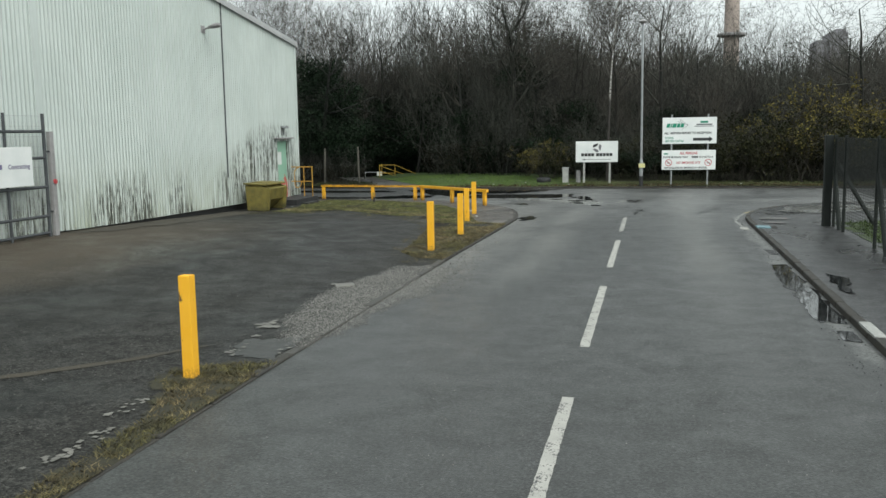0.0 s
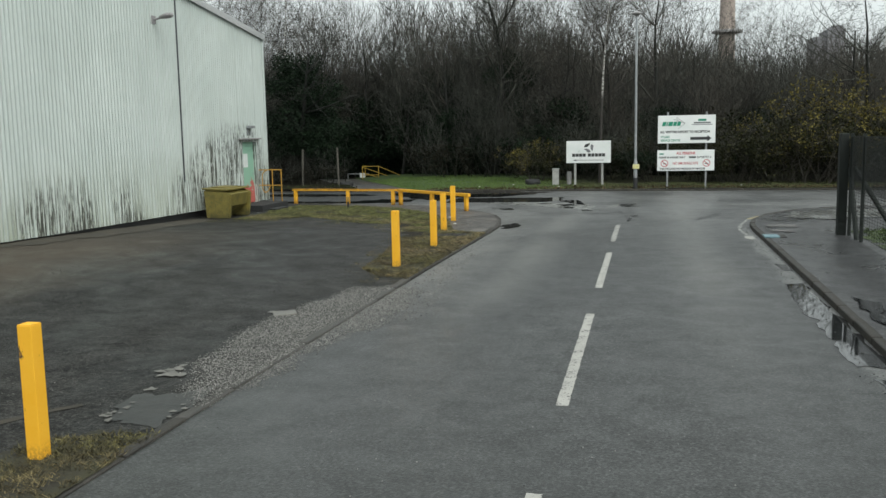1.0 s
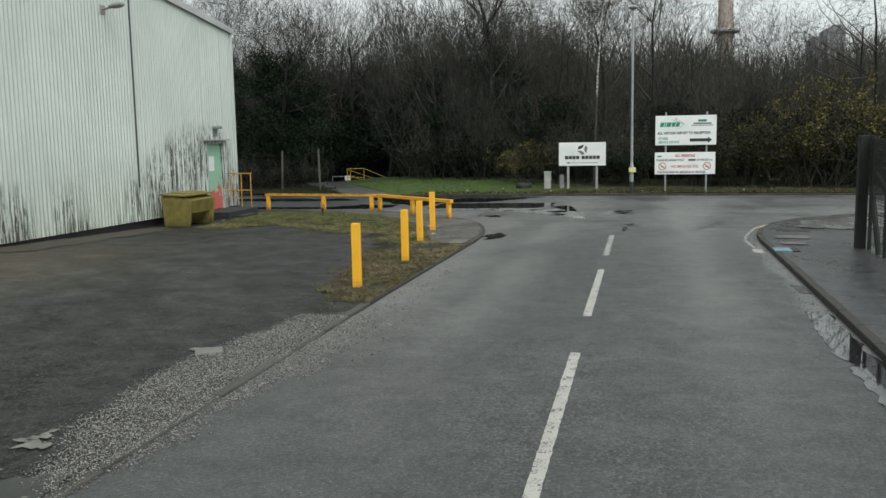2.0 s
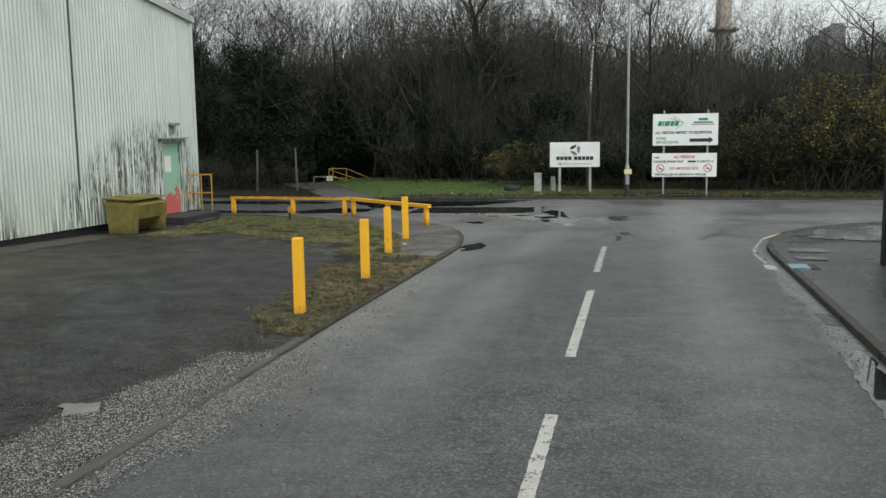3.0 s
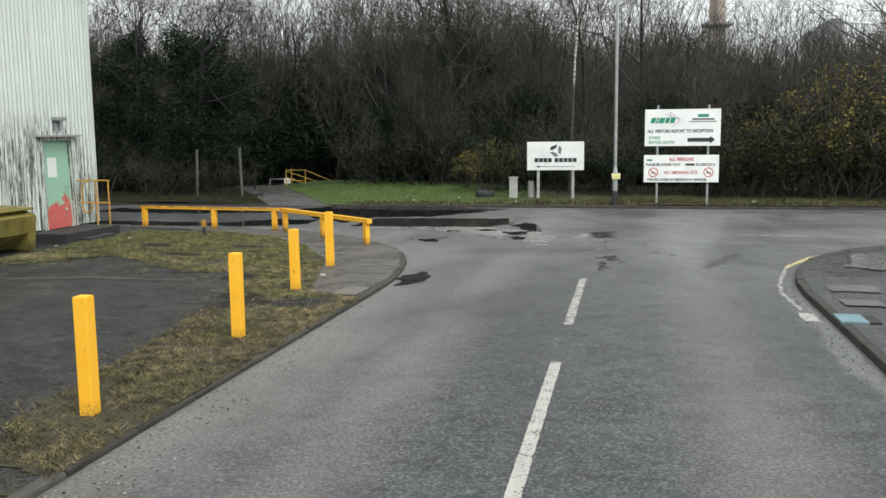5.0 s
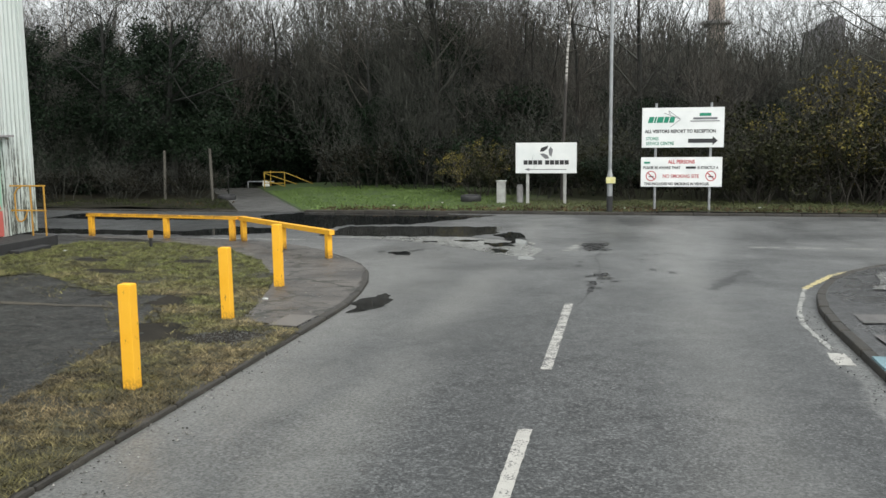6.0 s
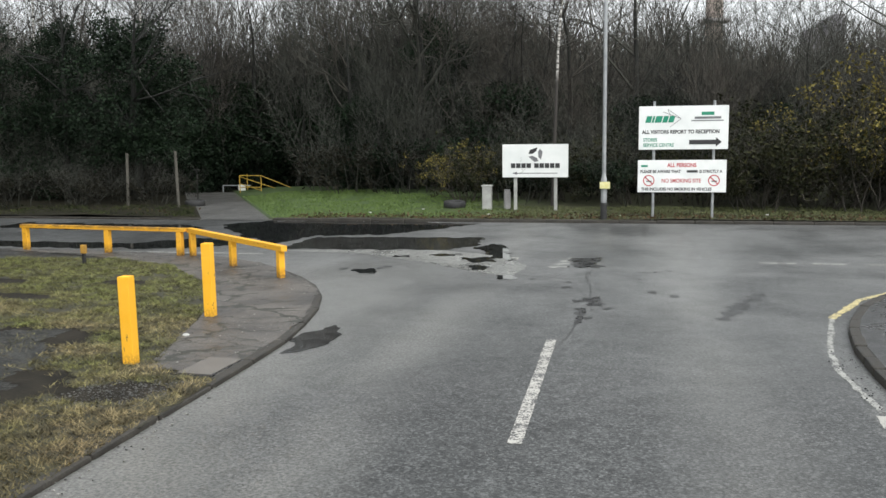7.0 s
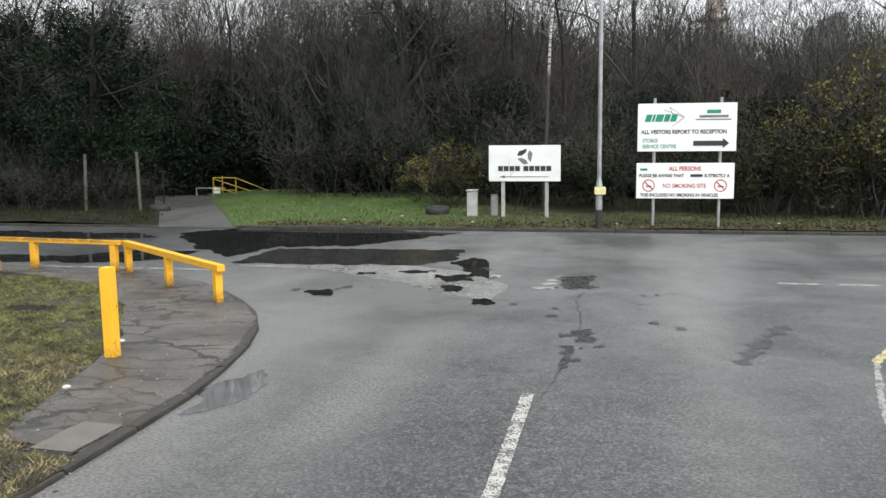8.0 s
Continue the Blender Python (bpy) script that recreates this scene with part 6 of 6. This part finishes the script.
puddle([(1.9, 16.5), (2.14, 16.6), (2.2, 14.5), (2.21, 11.6), (1.85, 11.7), (1.86, 13.2), (1.84, 14.8)], 0.006, 0.09)
puddle([(1.98, 11.2), (2.18, 11.2), (2.18, 10.7), (2.0, 10.7)], 0.006, 0.06)
puddle([(2.0, 18.6), (2.2, 18.6), (2.2, 17.9), (2.05, 17.9)], 0.006, 0.05, M["damp"])
puddle([(2.5, 15.0), (2.78, 14.6), (2.72, 14.1), (2.6, 13.9), (2.62, 13.2), (2.5, 13.3), (2.48, 14.2)], 0.102, 0.09, None, "shallow puddle on the pavement")
puddle([(3.2, 26.3), (3.7, 27.7), (5.2, 28.7), (7.5, 28.6), (6.4, 26.8), (4.4, 25.7)], 0.1, 0.15, M["pale_wet"], "pale wet patch on the pavement")
puddle([(2.55, 23.9), (3.2, 23.9), (3.2, 24.4), (2.55, 24.4)], 0.1, 0.03, M["slab"], "pale paving slab in the pavement")
puddle([(2.5, 22.9), (3.0, 22.9), (3.0, 23.3), (2.5, 23.3)], 0.1, 0.02, M["slab"], "pale paving slab in the pavement")
puddle([(-3.83, 11.73), (-3.82, 12.20), (-3.68, 12.80), (-3.63, 12.56), (-3.67, 11.99), (-3.74, 11.64)], 0.004, 0.07, M["damp"], "dark damp patch beside the broken kerb")
line = [(2.02, 22.9), (1.95, 24.2), (2.08, 25.2), (2.42, 26.7), (3.05, 28.0), (3.85, 28.9), (5.0, 29.5)]
for (xa, ya), (xb, yb) in zip(line, line[1:]):
    d = Vector((xb - xa, yb - ya)).normalized() * (0.045 if ya > 26 else 0.03)
    mark("kerb_line", [(xa - d.y, ya + d.x), (xb - d.y, yb + d.x), (xb + d.y, yb - d.x), (xa + d.y, ya - d.x)], M["yellow_line" if ya > 26 else "faded_line"], 0.03)
bc = thing("blue_cover", "pale blue painted cover plate at the pavement edge", "cover")
part("plate", box(bmesh.new(), (2.24, 21.85, 0.08), (2.54, 22.3, 0.108), 0.004), M["blue"], bc)
part("frame", box(bmesh.new(), (2.545, 21.85, 0.08), (2.68, 22.3, 0.104), 0.004), M["kerb"], bc)
for x, y, z in ((-11.3, 26.8, 0.13), (-11.0, 27.0, 0.12), (-10.6, 28.3, 0.12), (-5.35, 26.0, 0.1), (-4.85, 24.3, 0.1), (3.4, 38.7, 0.15), (-0.2, 38.5, 0.13), (-5.6, 39.6, 0.16), (-3.6, 38.6, 0.13), (-6.9, 38.8, 0.14)):
    bm = bmesh.new()
    bmesh.ops.create_icosphere(bm, subdivisions=2, radius=0.04)
    for v in bm.verts:
        v.co *= 1 + 0.5 * noise.noise(v.co * 18 + Vector((x, y, 0)))
        v.co.z *= 0.35
    o = tagged(part("litter", bm, M["scrap"]), "crumpled white scrap of litter on the ground", "litter", "scraps of litter")
    o.matrix_world = pose(x, y, z, 0, 0, x * 50)

# small dark fragments of broken surface round the junction
frag = random.Random(9)
for cx, cy, wx, wy, n in ((-2.6, 32.3, 0.7, 1.2, 9), (-0.75, 31.0, 0.3, 0.6, 5), (-0.5, 27.3, 0.25, 0.5, 4), (0.25, 29.0, 0.4, 1.2, 7), (-4.3, 30.0, 0.6, 0.7, 5), (-1.2, 29.2, 0.5, 0.8, 4), (-0.6, 26.3, 0.12, 0.6, 3)):
    for i in range(n):
        x, y, r = cx + frag.uniform(-wx, wx), cy + frag.uniform(-wy, wy), frag.uniform(0.02, 0.065)
        puddle([(x - r, y - r * 1.2), (x + r * 1.4, y - r), (x + r, y + r * 1.6), (x - r * 0.8, y + r)], 0.0075 + 0.0002 * i, r * 0.8, M["scuff"], "small dark broken patch in the asphalt", 11.0)
# low brambles on the bank beside the path
for i, (x, y, s) in enumerate(((-15.2, 42.2, 0.55), (-17.2, 41.0, 0.6), (-19.3, 40.6, 0.65), (-21.6, 40.8, 0.7), (-24, 40.6, 0.7), (-26.5, 40.8, 0.75), (-18.2, 42, 0.7), (-29, 40.9, 0.8))):
    copy_thing(THICK[2 if i % 2 else 0], pose(x, y, 0.03, 0, 0, i * 131) @ Matrix.Scale(s, 4)).scale = (s, s, s)

# fallen leaves along the verge and the bank
rl = np.random.default_rng(21)
xy = np.stack([rl.uniform(-9, 14, 2600), 37.9 + np.abs(rl.normal(0, 0.7, 2600))], 1)
cs = [(x, y, verge_z(x, y) + 0.02) for x, y in xy] + [(x, y, 0.07) for x, y in zip(rl.uniform(-26, -12.5, 300), rl.uniform(38, 40.6, 300))]
v, f = leaves(rl, cs, 1, 0.02, 0.05)
tagged(mesh_of("leaf_litter", v, f, M["dead_leaf_light"]), "fallen brown leaves on the verge", "leaves", kind="stuff")

# silt, patches and joints in the yard
on_yard = lambda x, y: yard_z(x, y) + 0.006
tagged(plot("yard_patch", [(-12.15, 16.5), (-11.75, 16.6), (-11.2, 19.4), (-11.3, 24.2), (-12.15, 24.3)], 0.07, yard_z, 0.005, M["soil"], "", None, 5), "dark earth at the foot of the shed", "yard", kind="structure")
tagged(blot("yard_patch", [(-4.72, 9.5), (-4.12, 9.9), (-4.04, 9.45), (-4.08, 8.75), (-4.52, 8.98)], on_yard, M["wet_slab"], 0.16), "smooth wet concrete showing through the yard", "yard", kind="structure")
for poly in ([(-7.0, 6.75), (-6.96, 6.68), (-5.9, 7.9), (-5.0, 9.15), (-5.05, 9.2), (-6.0, 8.0)], [(-10.2, 22.4), (-10.15, 22.3), (-8.2, 23.3), (-6.6, 23.5), (-6.6, 23.6), (-8.3, 23.45)]):
    tagged(blot("surface_joint", poly, on_yard, M["soil"], 0.03), "dark open joint between old surfaces", "joint", kind="structure")
sl = tagged(part("broken_slab", box(bmesh.new(), (-0.15, -0.11, -0.02), (0.15, 0.11, 0.012), 0.01), M["rubble"]), "pale broken piece of concrete on the yard", "rubble")
sl.matrix_world = pose(-4.82, 13.3, yard_z(-4.82, 13.3) + 0.012, 3, -2, 28)

# white painted square in the gutter, and the end of the white kerb stone
mark("gutter_mark", [(1.92, 22.3), (2.11, 22.3), (2.11, 22.8), (1.94, 22.8)], M["white_line"], 0.02)
ws = tagged(part("painted_kerb_end", box(bmesh.new(), (2.24, 10.5, 0.06), (2.37, 11.3, 0.108), 0.01), M["concrete"]), "pale kerb stone end at the pavement", "kerb")


# ---- the wood going on behind: one mass of thin stems, haze painted in ----
def far_wood(count):
    rng = np.random.default_rng(55)
    x, y = rng.uniform(-75, 60, count), 64 + 26 * rng.uniform(0, 1, count)
    swell = np.array([1 + 0.25 * n2(a, 3.0, 0.13) + 0.15 * n2(a, 9.0, 0.5) for a in x])
    east = np.clip((x - 0.5) / 6, 0, 1)
    h = (3.6 + 6.6 * rng.uniform(0, 1, count) ** 0.7) * swell * (1 - 0.12 * east) * (y / 74) * (1 - 0.13 * np.clip(1.6 - np.abs(x / y + 0.24) / 0.09, 0, 1))
    w = rng.uniform(0.04, 0.17, count)
    turn = rng.uniform(-0.9, 0.9, count)
    base = np.stack([x, y, np.full(count, -0.4)], 1)
    side = np.stack([np.cos(turn) * w, np.sin(turn) * w, np.zeros(count)], 1)
    mid = base + np.stack([rng.normal(0, 0.16, count) * h * 0.5, rng.normal(0, 0.05, count), h * 0.55], 1)
    tip = mid + np.stack([rng.normal(0, 0.3, count) * h * 0.5, rng.normal(0, 0.05, count), h * 0.45], 1)
    v = np.stack([base - side, base + side, mid + side * 0.8, mid - side * 0.8, tip], 1).reshape(-1, 3)
    o = np.arange(count) * 5
    f = (np.array([(0, 1, 2), (0, 2, 3), (3, 2, 4)])[None] + o[:, None, None]).reshape(-1, 3)
    return tagged(mesh_of("far_wood", v, f, M["hazed_stems"]), "mass of bare stems deep in the wood, haze in their colour", "wood", kind="stuff")


# paler than the near twigs: distance haze is mixed into this colour
M["hazed_stems"] = leaf_material("hazed_stems", (0.055, 0.053, 0.046), (0.15, 0.144, 0.128), 0.95)
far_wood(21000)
